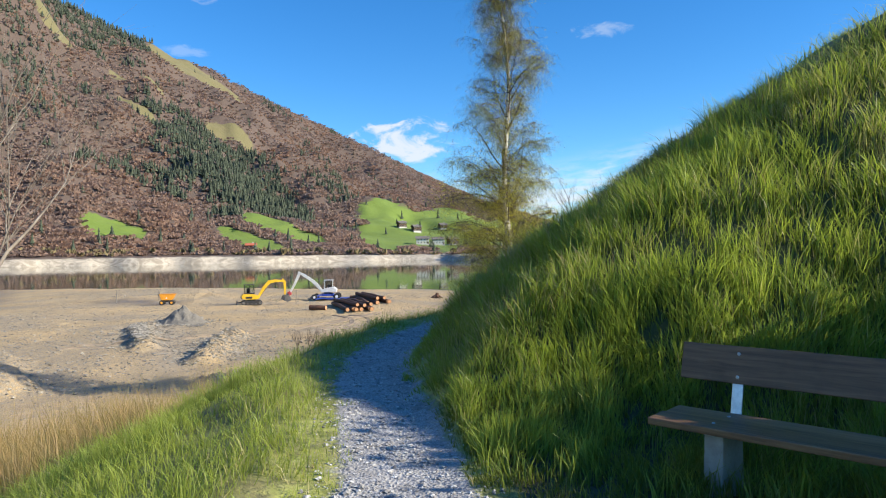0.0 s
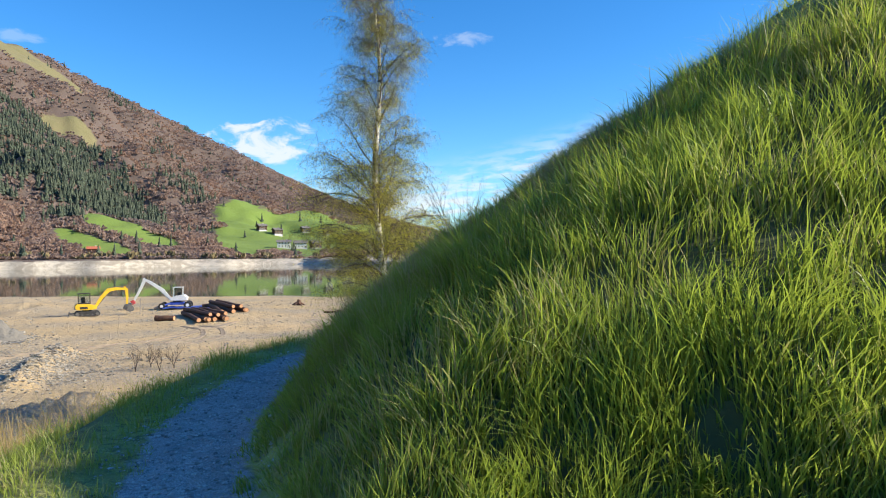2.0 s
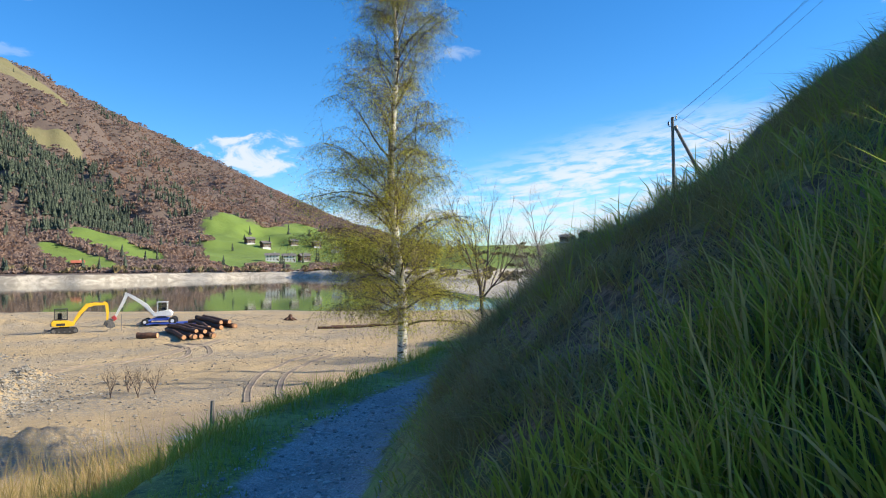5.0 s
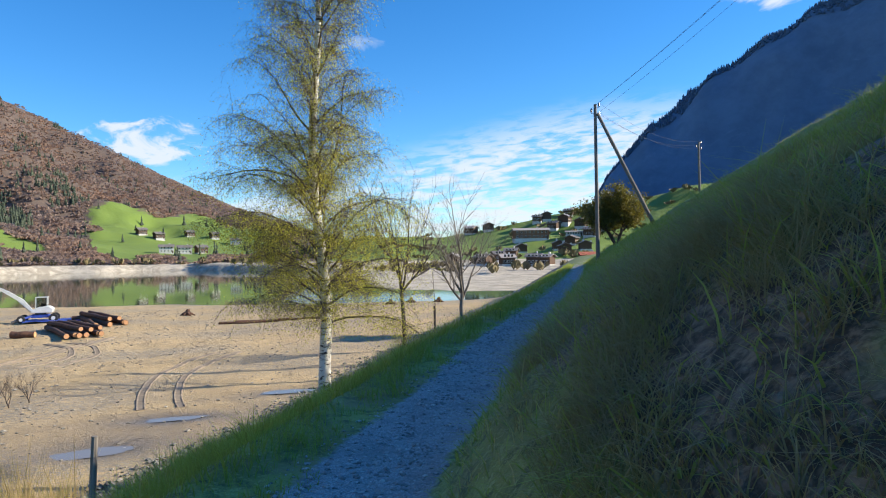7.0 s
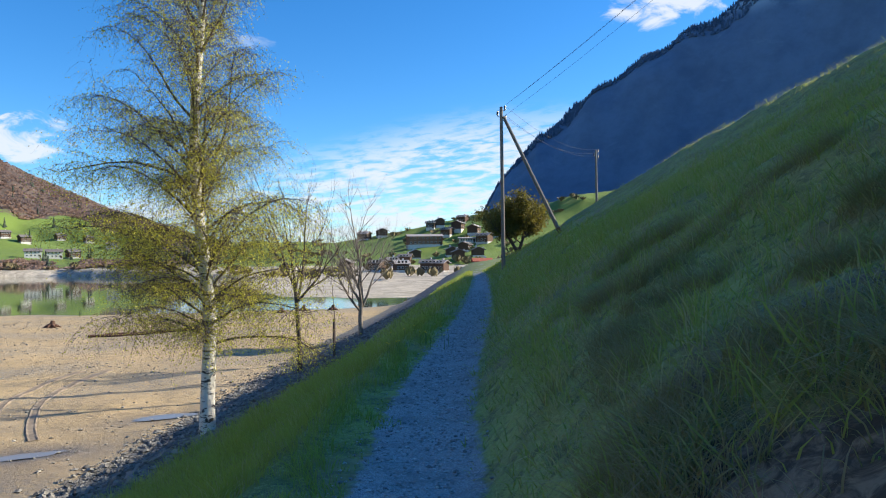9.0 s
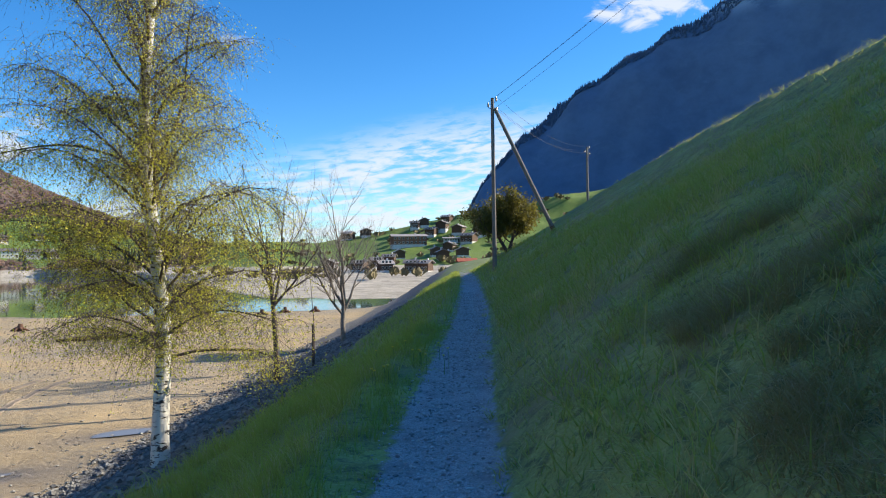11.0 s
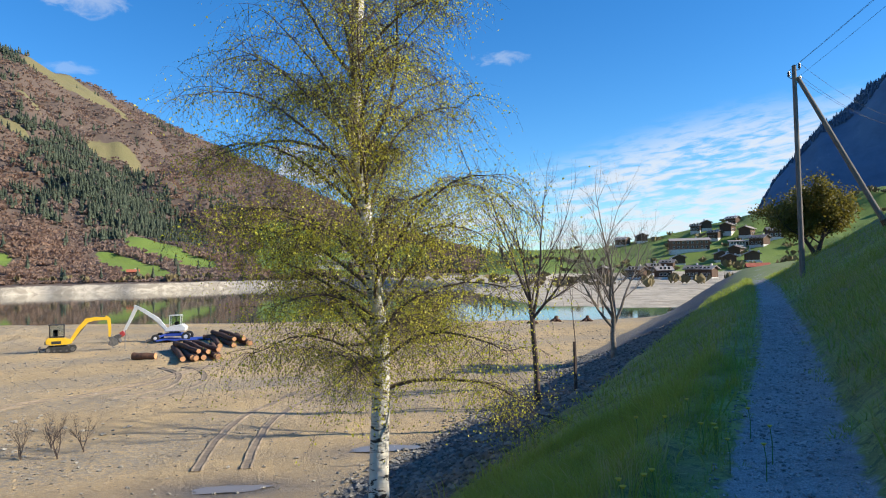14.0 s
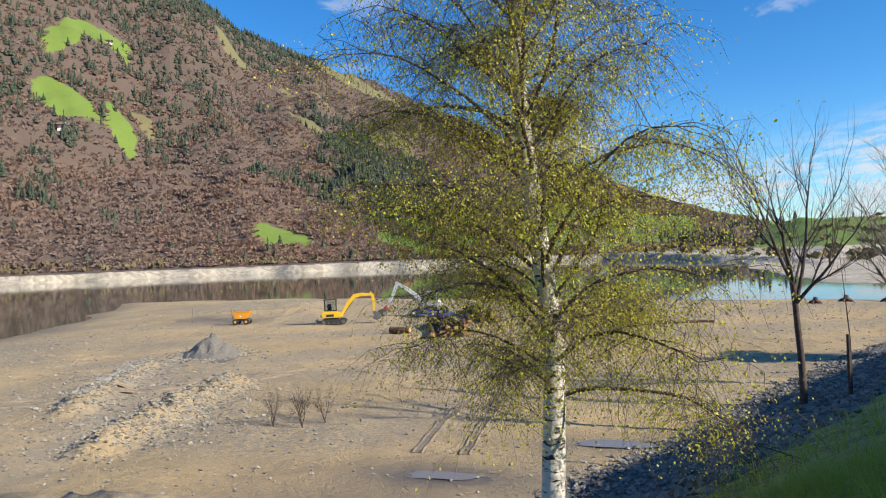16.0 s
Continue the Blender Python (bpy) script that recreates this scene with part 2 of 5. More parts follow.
def land_material():
    """The valley side: leafless forest floor, meadows and the bare shore below the high-water line."""
    made, tree, shader = material("land", 0.95)
    at = place_of(tree)
    sep_at = node(tree, "ShaderNodeSeparateXYZ", Vector=at)

    def mask(name):
        got = node(tree, "ShaderNodeAttribute")
        got.attribute_name = name
        return got.outputs["Fac"]

    wood = blend(tree, grain(tree, 0.012, 5, 0.6, at), (0.105, 0.076, 0.061), (0.135, 0.099, 0.079))
    wood = blend(tree, maths(tree, "MULTIPLY", smooth(tree, grain(tree, 0.06, 5, 0.7, at), 0.5, 0.75), 0.4), wood, (0.16, 0.125, 0.09))
    meadow = blend(tree, grain(tree, 0.02, 5, 0.6, at), (0.12, 0.19, 0.03), (0.19, 0.27, 0.045))
    meadow = blend(tree, maths(tree, "MULTIPLY", smooth(tree, grain(tree, 0.11, 4, 0.7, at), 0.55, 0.75), 0.35), meadow, (0.16, 0.17, 0.06))
    heath = blend(tree, grain(tree, 0.05, 5, 0.6, at), (0.22, 0.18, 0.09), (0.15, 0.15, 0.06))
    # fir and crag blues put the mountain's distance haze into the base colour
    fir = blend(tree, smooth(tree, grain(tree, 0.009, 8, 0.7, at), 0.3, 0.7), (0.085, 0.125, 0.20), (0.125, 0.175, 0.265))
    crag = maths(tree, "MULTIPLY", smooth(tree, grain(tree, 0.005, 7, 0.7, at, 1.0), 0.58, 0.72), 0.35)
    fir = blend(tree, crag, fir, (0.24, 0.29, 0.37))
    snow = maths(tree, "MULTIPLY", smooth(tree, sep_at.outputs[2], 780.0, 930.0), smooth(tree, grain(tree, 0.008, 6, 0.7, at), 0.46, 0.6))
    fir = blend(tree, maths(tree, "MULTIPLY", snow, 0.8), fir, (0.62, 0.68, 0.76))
    edge = maths(tree, "MULTIPLY", maths(tree, "SUBTRACT", grain(tree, 0.03, 5, 0.65, at), 0.5), 1.3)
    colour = blend(tree, smooth(tree, maths(tree, "ADD", mask("meadow"), edge), 0.42, 0.55), wood, meadow)
    colour = blend(tree, smooth(tree, maths(tree, "ADD", mask("heath"), edge), 0.42, 0.58), colour, heath)
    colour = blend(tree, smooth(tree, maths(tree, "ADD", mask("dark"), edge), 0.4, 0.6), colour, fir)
    bare = blend(tree, smooth(tree, grain(tree, 0.09, 7, 0.75, at, 2.0), 0.38, 0.6), (0.60, 0.53, 0.41), (0.34, 0.295, 0.225))
    drawn = maths(tree, "SUBTRACT", 1.0, smooth(tree, maths(tree, "ADD", sep_at.outputs[2], maths(tree, "MULTIPLY", grain(tree, 0.08, 5, 0.65, at), 2.6)), 0.0, 0.7))
    colour = blend(tree, drawn, colour, bare)
    put(tree, shader.inputs["Base Color"], colour)
    relief(tree, shader, grain(tree, 0.16, 7, 0.75, at), 0.5, 1.5)
    return made


GROUND, LAND = ground_material(), land_material()
WATER, tree, shader = material("lake_water", 0.04)
put(tree, shader.inputs["Base Color"], (0.045, 0.07, 0.045))
shader.inputs["IOR"].default_value = 1.33
ripple = grain(tree, 1.1, 3, 0.55, place_of(tree))
relief(tree, shader, ripple, 0.05, 0.05)
PUDDLE, tree, shader = material("puddle_water", 0.03)
put(tree, shader.inputs["Base Color"], (0.24, 0.195, 0.14))
shader.inputs["IOR"].default_value = 1.33

# ---- helpers for meshes ----
def part(name, bm, mat, parent=None, label=""):
    """Links a bmesh as one mesh object, under a thing or a part."""
    data = bpy.data.meshes.new(name)
    bm.to_mesh(data)
    bm.free()
    if mat:
        data.materials.append(mat)
    ob = new(name, data)
    ob.parent = parent
    if label:
        ob["label"] = label
    return ob


def from_arrays(name, verts, faces, mat, shade=False, up=None):
    """One mesh object from arrays of points and of equal-sided faces."""
    data = bpy.data.meshes.new(name)
    verts, faces = np.asarray(verts, np.float32), np.asarray(faces, np.int32)
    n, k = faces.shape
    data.vertices.add(len(verts))
    data.vertices.foreach_set("co", verts.ravel())
    data.loops.add(n * k)
    data.loops.foreach_set("vertex_index", faces.ravel())
    data.polygons.add(n)
    data.polygons.foreach_set("loop_start", np.arange(0, n * k, k, dtype=np.int32))
    data.polygons.foreach_set("use_smooth", np.full(n, shade))
    if up is not None:
        data.attributes.new("up", "FLOAT", "POINT").data.foreach_set("value", np.asarray(up, np.float32))
    data.update(calc_edges=True)
    data.materials.append(mat)
    return new(name, data)


def sstep(x, a, b):
    u = np.clip((x - a) / (b - a), 0, 1)
    return u * u * (3 - 2 * u)


def wave_noise(x, y, size, seed=0):
    """Cheap smooth noise in -1..1 from a few crossing waves."""
    rng = np.random.RandomState(seed)
    out = 0.0
    for k in range(6):
        a, ph, f = rng.uniform(0, 2 * np.pi), rng.uniform(0, 6.3), 2 * np.pi / (size * rng.uniform(0.6, 1.6))
        out = out + np.sin((x * np.cos(a) + y * np.sin(a)) * f + ph + 0.8 * np.sin((x * np.sin(a) - y * np.cos(a)) * f * 0.7 + ph * 2))
    return out / 3.2


# the line of the footpath, from behind the start to beyond the far pole
LINE = np.array([(3.9, -40), (3.4, -12), (3.2, 0), (2.9, 5), (2.25, 9.6), (2.4, 12.1), (3.22, 15.1), (5.05, 18.1), (7.3, 21.9), (14.2, 32.45), (21.6, 44.4), (29.0, 56.5), (44, 81.5), (90, 158), (400, 680)])


def curve_line(points, per=8):
    out = []
    for i in range(len(points) - 1):
        p0, p1, p2, p3 = points[max(i - 1, 0)], points[i], points[i + 1], points[min(i + 2, len(points) - 1)]
        for u in np.arange(per) / per:
            out.append(0.5 * (2 * p1 + (p2 - p0) * u + (2 * p0 - 5 * p1 + 4 * p2 - p3) * u ** 2 + (3 * p1 - p0 - 3 * p2 + p3) * u ** 3))
    return np.array(out + [points[-1]])


CURVE = curve_line(LINE)


def off_path(x, y):
    """Distance from the path's middle, left positive, and the y of the nearest point of the path."""
    best = np.full(np.shape(x), 1e9)
    side, near = np.zeros(np.shape(x)), np.zeros(np.shape(x))
    for a, b in zip(CURVE[:-1], CURVE[1:]):
        d = b - a
        u = np.clip(((x - a[0]) * d[0] + (y - a[1]) * d[1]) / (d @ d), 0, 1)
        ex, ey = x - a[0] - u * d[0], y - a[1] - u * d[1]
        far = np.hypot(ex, ey)
        closer = far < best
        best = np.where(closer, far, best)
        side = np.where(closer, np.sign(d[0] * ey - d[1] * ex), side)
        near = np.where(closer, a[1] + u * d[1], near)
    return best * side, near


WATER_Z, BED_Z = -5.78, -5.3
SHORE_X = np.array([-400, -75, -58, -46, -21, 5, 20, 36, 47, 60, 90, 400])
SHORE_Y = np.array([150, 152, 150, 146, 141, 129, 121, 115, 116, 122, 140, 220])


POOLS = ((-1.0, 38.9, 2.4, 1.3), (1.6, 43.4, 2.0, 0.9), (7.0, 47.6, 2.4, 0.9))


def ground_parts(x, y):
    """Height and surface masks of the near ground."""
    p, near = off_path(x, y)
    # uphill side: a long slope above the path, and a gentler end face towards the bench
    q = np.maximum(-p - 0.5, 0)
    steep = 0.605 - 0.03 * (1 - sstep(near, 9, 15))
    bank = (0.35 + 0.30 * np.exp(-((near - 13.5) / 4.0) ** 2)) * (1 - np.exp(-q / 0.7))
    crest = 19.5 + 1.5 * np.sin(near * 0.13)
    run = np.where(q < crest - 2, q, crest - 2 + 4 * (1 - np.exp(-np.maximum(q - crest + 2, 0) / 4)))
    hill = steep * run + bank + 0.10 * np.maximum(q - crest, 0)
    end = 0.34 * (x - 3.4) + 0.72 * (y - 6.7)
    end = 0.25 * np.log1p(np.exp(np.clip(end / 0.25, -40, 40)))
    hill = np.minimum(hill, end)
    # unseen mound off to the right, added to cast shade on the bench
    hill = hill + 6.4 * np.exp(-((x - 19) / 5.0) ** 2 - ((y - 0.5) / 4.0) ** 2) * sstep(x, 8, 13)
    hill = np.minimum(hill, 13.6 + 0.04 * q)
    hill = hill * (1 - 0.75 * sstep(near, 62, 92))
    hill += sstep(q, 0.2, 2.5) * (0.10 * wave_noise(x, y, 2.6, 3) + 0.16 * wave_noise(x, y, 7.0, 4))
    # lake side
    w = np.maximum(p - 0.5, 0)
    shelf = 0.55 + 0.85 * sstep(-near, -11.8, -7.5)
    slope = 0.12 * np.minimum(w, shelf) + 0.50 * np.maximum(w - shelf, 0)
    rough = 0.05 * wave_noise(x, y, 1.7, 5) + 0.08 * wave_noise(x, y, 5, 6)
    down = -slope + rough * sstep(w, 0.3, 2)
    down += 0.10 * np.exp(-((w - 0.55) / 0.3) ** 2)
    bed = BED_Z + 0.16 * wave_noise(x, y, 26, 7) + 0.07 * wave_noise(x, y, 8, 8) + 0.03 * wave_noise(x, y, 3, 9)
    # spoil banks, a graded lane and a low mound towards the water
    for ax, ay, bx, by, wide, high in ((-18.0, 50.0, -24.5, 64.0, 0.8, 0.8), (-12.0, 44.5, -13.7, 57.0, 0.9, 0.75), (-19.5, 35.5, -27.5, 46.0, 1.6, 1.3), (-9.0, 36.5, -5.5, 38.5, 0.9, 0.6), (-48, 105, -33, 107, 2.4, 1.0), (-33, 98, -30, 104, 1.6, 0.5), (-62, 122, -40, 122, 5, 1.5), (-46, 104, -40, 98, 4, 0.7), (-60, 80, -40, 66, 6, 1.3)):
        d = np.array([bx - ax, by - ay])
        u = np.clip(((x - ax) * d[0] + (y - ay) * d[1]) / (d @ d), 0, 1)
        far = np.hypot(x - ax - u * d[0], y - ay - u * d[1])
        bed = bed + high * np.exp(-(far / wide) ** 2) * np.clip(1 + 0.35 * wave_noise(x, y, 2.4, 11) + 0.25 * wave_noise(x, y, 0.9, 16), 0.2, 2)
    pit = np.exp(-((x + 39) / 6.5) ** 2 - ((y - 98) / 3.6) ** 2)
    bed = bed - 0.5 * pit
    for cx, cy, rx, ry in POOLS:
        bed = bed * (1 - np.exp(-((x - cx) / rx) ** 2 - ((y - cy) / ry) ** 2)) + (BED_Z - 0.16) * np.exp(-((x - cx) / rx) ** 2 - ((y - cy) / ry) ** 2)
    shore = np.interp(x, SHORE_X, SHORE_Y) + 3 * wave_noise(x, y, 30, 12)
    left = np.interp(y, [0, 40, 60, 85, 110, 150], [-52, -50, -51, -58, -69, -92]) + 2 * wave_noise(x, y, 22, 13)
    inside = np.minimum(shore - y, (x - left) * 0.8)
    beach = WATER_Z + np.clip(0.05 * inside, -4, 40)
    bed = np.minimum(bed, beach)
    low = bed + 0.25 * np.log1p(np.exp(np.clip((down - bed) / 0.25, -40, 40)))
    z = np.where(p < 0, hill, np.where(w > 0, low, 0.0))
    z = z + 0.012 * wave_noise(x, y, 0.9, 14) - 0.03 * np.exp(-(p / 0.3) ** 2) * (np.abs(p) < 2)
    path = 1 - sstep(np.abs(p + 0.03), 0.26, 0.62)
    bedm = sstep(bed + 0.62 - down, -0.25, 0.25) * (p > 0)
    rockm = (p > 0) * sstep(w, np.interp(near, [18, 24], [5.6, 3.7]), np.interp(near, [18, 24], [6.4, 4.5])) * (1 - sstep(w, 11.6, 13.0)) * sstep(near, 13, 17)
    gravel = np.clip(0.4 + 0.8 * wave_noise(x, y, 17, 15), 0, 1)
    for cx, cy, r in ((-21, 57, 8), (-26, 44, 11), (-13, 50, 5), (-21, 36, 8), (-48, 72, 16), (-45, 118, 12)):
        gravel = np.maximum(gravel, 1.1 * np.exp(-(((x - cx) ** 2 + (y - cy) ** 2) / r ** 2)))
    wet = np.clip(1 - np.abs(inside) / 5, 0, 1) * 0.8 + 0.5 * np.exp(-(((x - 1) / 6) ** 2 + ((y - 42) / 3) ** 2)) + 0.9 * pit
    for cx, cy, rx, ry in POOLS:
        wet = wet + 0.7 * np.exp(-((x - cx) / (1.3 * rx)) ** 2 - ((y - cy) / (1.3 * ry)) ** 2)
    return z, dict(path=path, bed=bedm, rock=rockm, gravel=np.clip(gravel, 0, 1), wet=np.clip(wet, 0, 1) * bedm, far=sstep(np.hypot(x - 8, y - 25), 30, 60),
                   straw=(p < 0) * sstep(q, 0.25, 0.9) * (1 - sstep(q, 2.6, 4.2)) * sstep(near, 10, 12) * (1 - sstep(near, 15, 19)) * np.clip(0.8 + 0.5 * wave_noise(x, y, 1.5, 17), 0, 1),
                   # near turf that takes the painted shade between tufts
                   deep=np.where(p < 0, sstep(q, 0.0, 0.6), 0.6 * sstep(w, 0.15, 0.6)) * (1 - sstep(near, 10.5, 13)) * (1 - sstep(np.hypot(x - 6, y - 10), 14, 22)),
                   shade_soil=(p < 0) * sstep(-p, 0.55, 0.9) * (1 - sstep(0.34 * (x - 3.4) + 0.72 * (y - 6.7), 0.0, 0.8)) * (near < 9) * (near > -4),
                   graded=np.exp(-((x + 0.42 * (y - 45) + 14.2) / 1.6) ** 2) * sstep(y, 38, 44) * (1 - sstep(y, 66, 76)) * bedm)


def height(x, y):
    return float(ground_parts(np.array([float(x)]), np.array([float(y)]))[0][0])


def stretch(lo, a, b, hi, fine, grow=1.12):
    mid = list(np.arange(a, b, fine))
    out, step, v = [], fine, mid[-1]
    while v < hi:
        step *= grow
        v += step
        out.append(min(v, hi))
    pre, step, v = [], fine, a
    while v > lo:
        step *= grow
        v -= step
        pre.append(max(v, lo))
    return np.array(pre[::-1] + mid + out)


gx = np.unique(np.concatenate([stretch(-4200, -27, 13, 4200, 0.2, 1.05)]))
gy = np.unique(np.concatenate([stretch(-4200, -1, 62, 4200, 0.24, 1.05)]))
GX, GY = np.meshgrid(gx, gy)
GZ, MASKS = ground_parts(GX.ravel(), GY.ravel())
cols, count = len(gx), len(gx) * len(gy)
i = np.arange(count).reshape(len(gy), cols)
quads = np.stack([i[:-1, :-1], i[:-1, 1:], i[1:, 1:], i[1:, :-1]], -1).reshape(-1, 4)
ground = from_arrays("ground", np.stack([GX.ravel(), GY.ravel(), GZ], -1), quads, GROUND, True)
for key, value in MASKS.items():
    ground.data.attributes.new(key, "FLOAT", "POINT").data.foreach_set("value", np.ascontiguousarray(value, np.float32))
tagged(ground, "grassy hillside with gravel footpath above drained lake bed", "ground", kind="structure")

bm = bmesh.new()
bmesh.ops.create_grid(bm, x_segments=1, y_segments=1, size=700)
water = part("water", bm, WATER)
water.location = (0, 640, WATER_Z)
tagged(water, "calm green lake water mirroring the far bank", "water", kind="structure")

# ---- the far sides of the valley ----
OX, OY = 4.0, 12.0
YAWS = np.array([-180, -100, -75, -60, -51.3, -48.6, -43.4, -36.2, -32.9, -30.8, -28])
DARK = np.array([0.30, 0.40, 0.47, 0.40, 0.33, 0.308, 0.268, 0.174, 0.105, 0.03, 0.0])


def far_parts(yaw, d):
    shore = np.interp(yaw, [-60, -30, -24, -15, -8, 0, 35, 60, 90], [215, 228, 232, 250, 360, 520, 545, 520, 400])
    x, y = OX - d * np.sin(np.radians(yaw)), OY + d * np.cos(np.radians(yaw))
    shore = shore + 7 * wave_noise(x, y, 60, 21) + 3 * wave_noise(x, y, 23, 22)
    v = d - shore
    lip = np.interp(yaw, [-17, -9, -2, 6, 16], [-5.1, -3.5, -1.8, -1.4, -0.2])
    bay = np.interp(yaw, [4, 14], [0.0, 26.0])
    ring = -8.0 + (lip + 8.0) * sstep(v, -14 - bay, 15 - 1.45 * bay)
    mud = -8.0 + 2.32 * sstep(v, -108, -95) * sstep(-yaw, 5, 11) + 0.05 * wave_noise(x, y, 30, 29)
    ring = np.maximum(ring, mud)
    # the long wooded side of the lake
    tilt = np.interp(yaw, [-20, -14, -8, -4, 0, 8.5, 18.3, 28.6, 31.5, 45, 60, 90], [0.0, 0.018, 0.045, 0.066, 0.098, 0.168, 0.249, 0.322, 0.36, 0.47, 0.55, 0.6])
    ridge = np.interp(yaw, [-14, 0, 8, 18, 30, 45, 90], [2600, 2250, 1950, 1600, 1350, 1150, 900])
    u = np.clip((v - 15) / (ridge - shore), 0, 1.6)
    rise = np.where(u < 1, np.minimum(u, 1) ** 1.22, 1 - 0.5 * (u - 1))
    gully = 34 * wave_noise(x * 0.8 + 0.6 * y, y * 0.35, 260, 23) + 14 * wave_noise(x, y, 120, 24) + 5 * wave_noise(x, y, 45, 25)
    side = tilt * ridge * rise + gully * sstep(u, 0.05, 0.3) * (1 - sstep(u, 0.75, 1.0)) * np.clip(tilt * 5, 0, 1) + 6 * wave_noise(x, y, 70, 26) * sstep(u, 0.5, 0.9)
    # village hill
    top = np.interp(yaw, [-75, -45, -38, -33, -29.2, -24.6, -19, -13.6, -8, -3], [70, 60, 48, 42, 37, 27, 20, 22, 13, 0])
    a = np.clip((v - 15) / 270, 0, 2)
    hill = top * np.where(a < 1, a ** 2.2, 1 - 0.12 * (a - 1)) + 1.2 * wave_noise(x, y, 40, 27) * sstep(a, 0.1, 0.4)
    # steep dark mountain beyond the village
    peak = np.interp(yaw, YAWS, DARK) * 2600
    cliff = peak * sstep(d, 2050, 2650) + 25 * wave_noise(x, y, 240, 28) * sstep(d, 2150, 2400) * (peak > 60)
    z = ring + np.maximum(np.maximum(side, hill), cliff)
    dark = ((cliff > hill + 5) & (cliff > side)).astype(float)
    return x, y, z, v, u, dark


ya = np.concatenate([np.arange(-110, -62, 1.0), np.arange(-62, 52, 0.28), np.arange(52, 100, 1.0)])
da = np.concatenate([np.arange(118, 700, 4.5), np.geomspace(705, 3300, 130)])
YA, DA = np.meshgrid(ya, da)
FX, FY, FZ, FV, FU, FD = far_parts(YA.ravel(), DA.ravel())
i = np.arange(YA.size).reshape(YA.shape)
quads = np.stack([i[:-1, :-1], i[1:, :-1], i[1:, 1:], i[:-1, 1:]], -1).reshape(-1, 4)
keep = (FZ[quads] > -7.9).any(1)
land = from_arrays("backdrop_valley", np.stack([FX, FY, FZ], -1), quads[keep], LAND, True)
# meadows: yaw and distance of the middle, half width in degrees, half depth in metres
MEADOWS = ((39.6, 975, 2.9, 27, -17), (40.7, 822, 2.1, 26, 4), (25.7, 633, 2.2, 26, 3), (15.8, 612, 2.4, 28, 13), (13.2, 668, 3.3, 30, 14), (3.0, 780, 4.2, 190, 0), (-2.5, 800, 4.0, 230, 0), (37.3, 820, 1.0, 22, 6))
HEATHS = ((19.6, 1500, 3.2, 70, 0), (23.8, 1165, 1.8, 24, 12), (17.2, 1183, 1.8, 22, 4), (23.6, 1060, 1.4, 16, 15), (29.2, 1215, 1.2, 26, 0), (36.0, 880, 1.0, 18, 8))


def patches(yaw, d, spots):
    out = np.zeros(np.shape(yaw))
    for cy, cd, wy, wd, skew in spots:
        out = np.maximum(out, 1.05 * np.exp(-0.7 * (np.abs((yaw - cy) / wy) ** 4 + np.abs((d - cd - skew * (yaw - cy)) / wd) ** 4)))
    return out


meadow = np.maximum(patches(YA.ravel(), DA.ravel(), MEADOWS), sstep(-YA.ravel(), 9.0, 12.0))
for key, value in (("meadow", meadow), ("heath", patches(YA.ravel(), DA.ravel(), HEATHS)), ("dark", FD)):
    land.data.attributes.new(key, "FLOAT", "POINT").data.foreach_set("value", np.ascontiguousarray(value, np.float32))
tagged(land, "wooded brown mountainside and green village hill round the lake", "mountain", kind="structure")

# ---- bark, leaves and a tree maker ----
def bark_material(name, pale, dark, marks):
    made, tree, shader = material(name, 0.75)
    at = place_of(tree)
    squeeze = node(tree, "ShaderNodeMapping", Vector=at, Scale=(1.0, 1.0, 3.2))
    scars = smooth(tree, grain(tree, 3.4, 5, 0.65, squeeze.outputs[0], 0.6), marks, marks + 0.07)
    colour = blend(tree, grain(tree, 9.0, 4, 0.6, at), pale, tuple(c * 0.72 for c in pale))
    colour = blend(tree, scars, colour, dark)
    put(tree, shader.inputs["Base Color"], colour)
    relief(tree, shader, grain(tree, 22.0, 4, 0.6, squeeze.outputs[0]), 0.6, 0.01)
    return made


def leaf_material(name, one, two, clear_colour):
    made, tree, shader = material(name, 0.5)
    odd = tree.nodes.new("ShaderNodeNewGeometry").outputs["Random Per Island"]
    colour = blend(tree, odd, one, two)
    put(tree, shader.inputs["Base Color"], colour)
    clear = node(tree, "ShaderNodeBsdfTranslucent")
    put(tree, clear.inputs["Color"], clear_colour)
    mix = node(tree, "ShaderNodeMixShader", n0=0.4)
    tree.links.new(shader.outputs[0], mix.inputs[1])
    tree.links.new(clear.outputs[0], mix.inputs[2])
    tree.links.new(mix.outputs[0], tree.nodes["Material Output"].inputs[0])
    return made


BIRCH_BARK = bark_material("birch_bark", (0.80, 0.76, 0.66), (0.04, 0.033, 0.028), 0.525)
TWIG = speckled("twig_bark", (0.085, 0.062, 0.045), (0.15, 0.11, 0.08), 6.0, 0.8)
GREY_BARK = speckled("grey_bark", (0.16, 0.13, 0.10), (0.30, 0.26, 0.21), 5.0, 0.85)
DARK_BARK = speckled("dark_bark", (0.05, 0.035, 0.03), (0.12, 0.085, 0.065), 5.0, 0.85)
BIRCH_LEAF = leaf_material("birch_leaf", (0.44, 0.45, 0.05), (0.62, 0.56, 0.06), (0.80, 0.76, 0.08))
OAK_LEAF = leaf_material("ivy_leaf", (0.06, 0.075, 0.015), (0.17, 0.15, 0.03), (0.28, 0.24, 0.04))


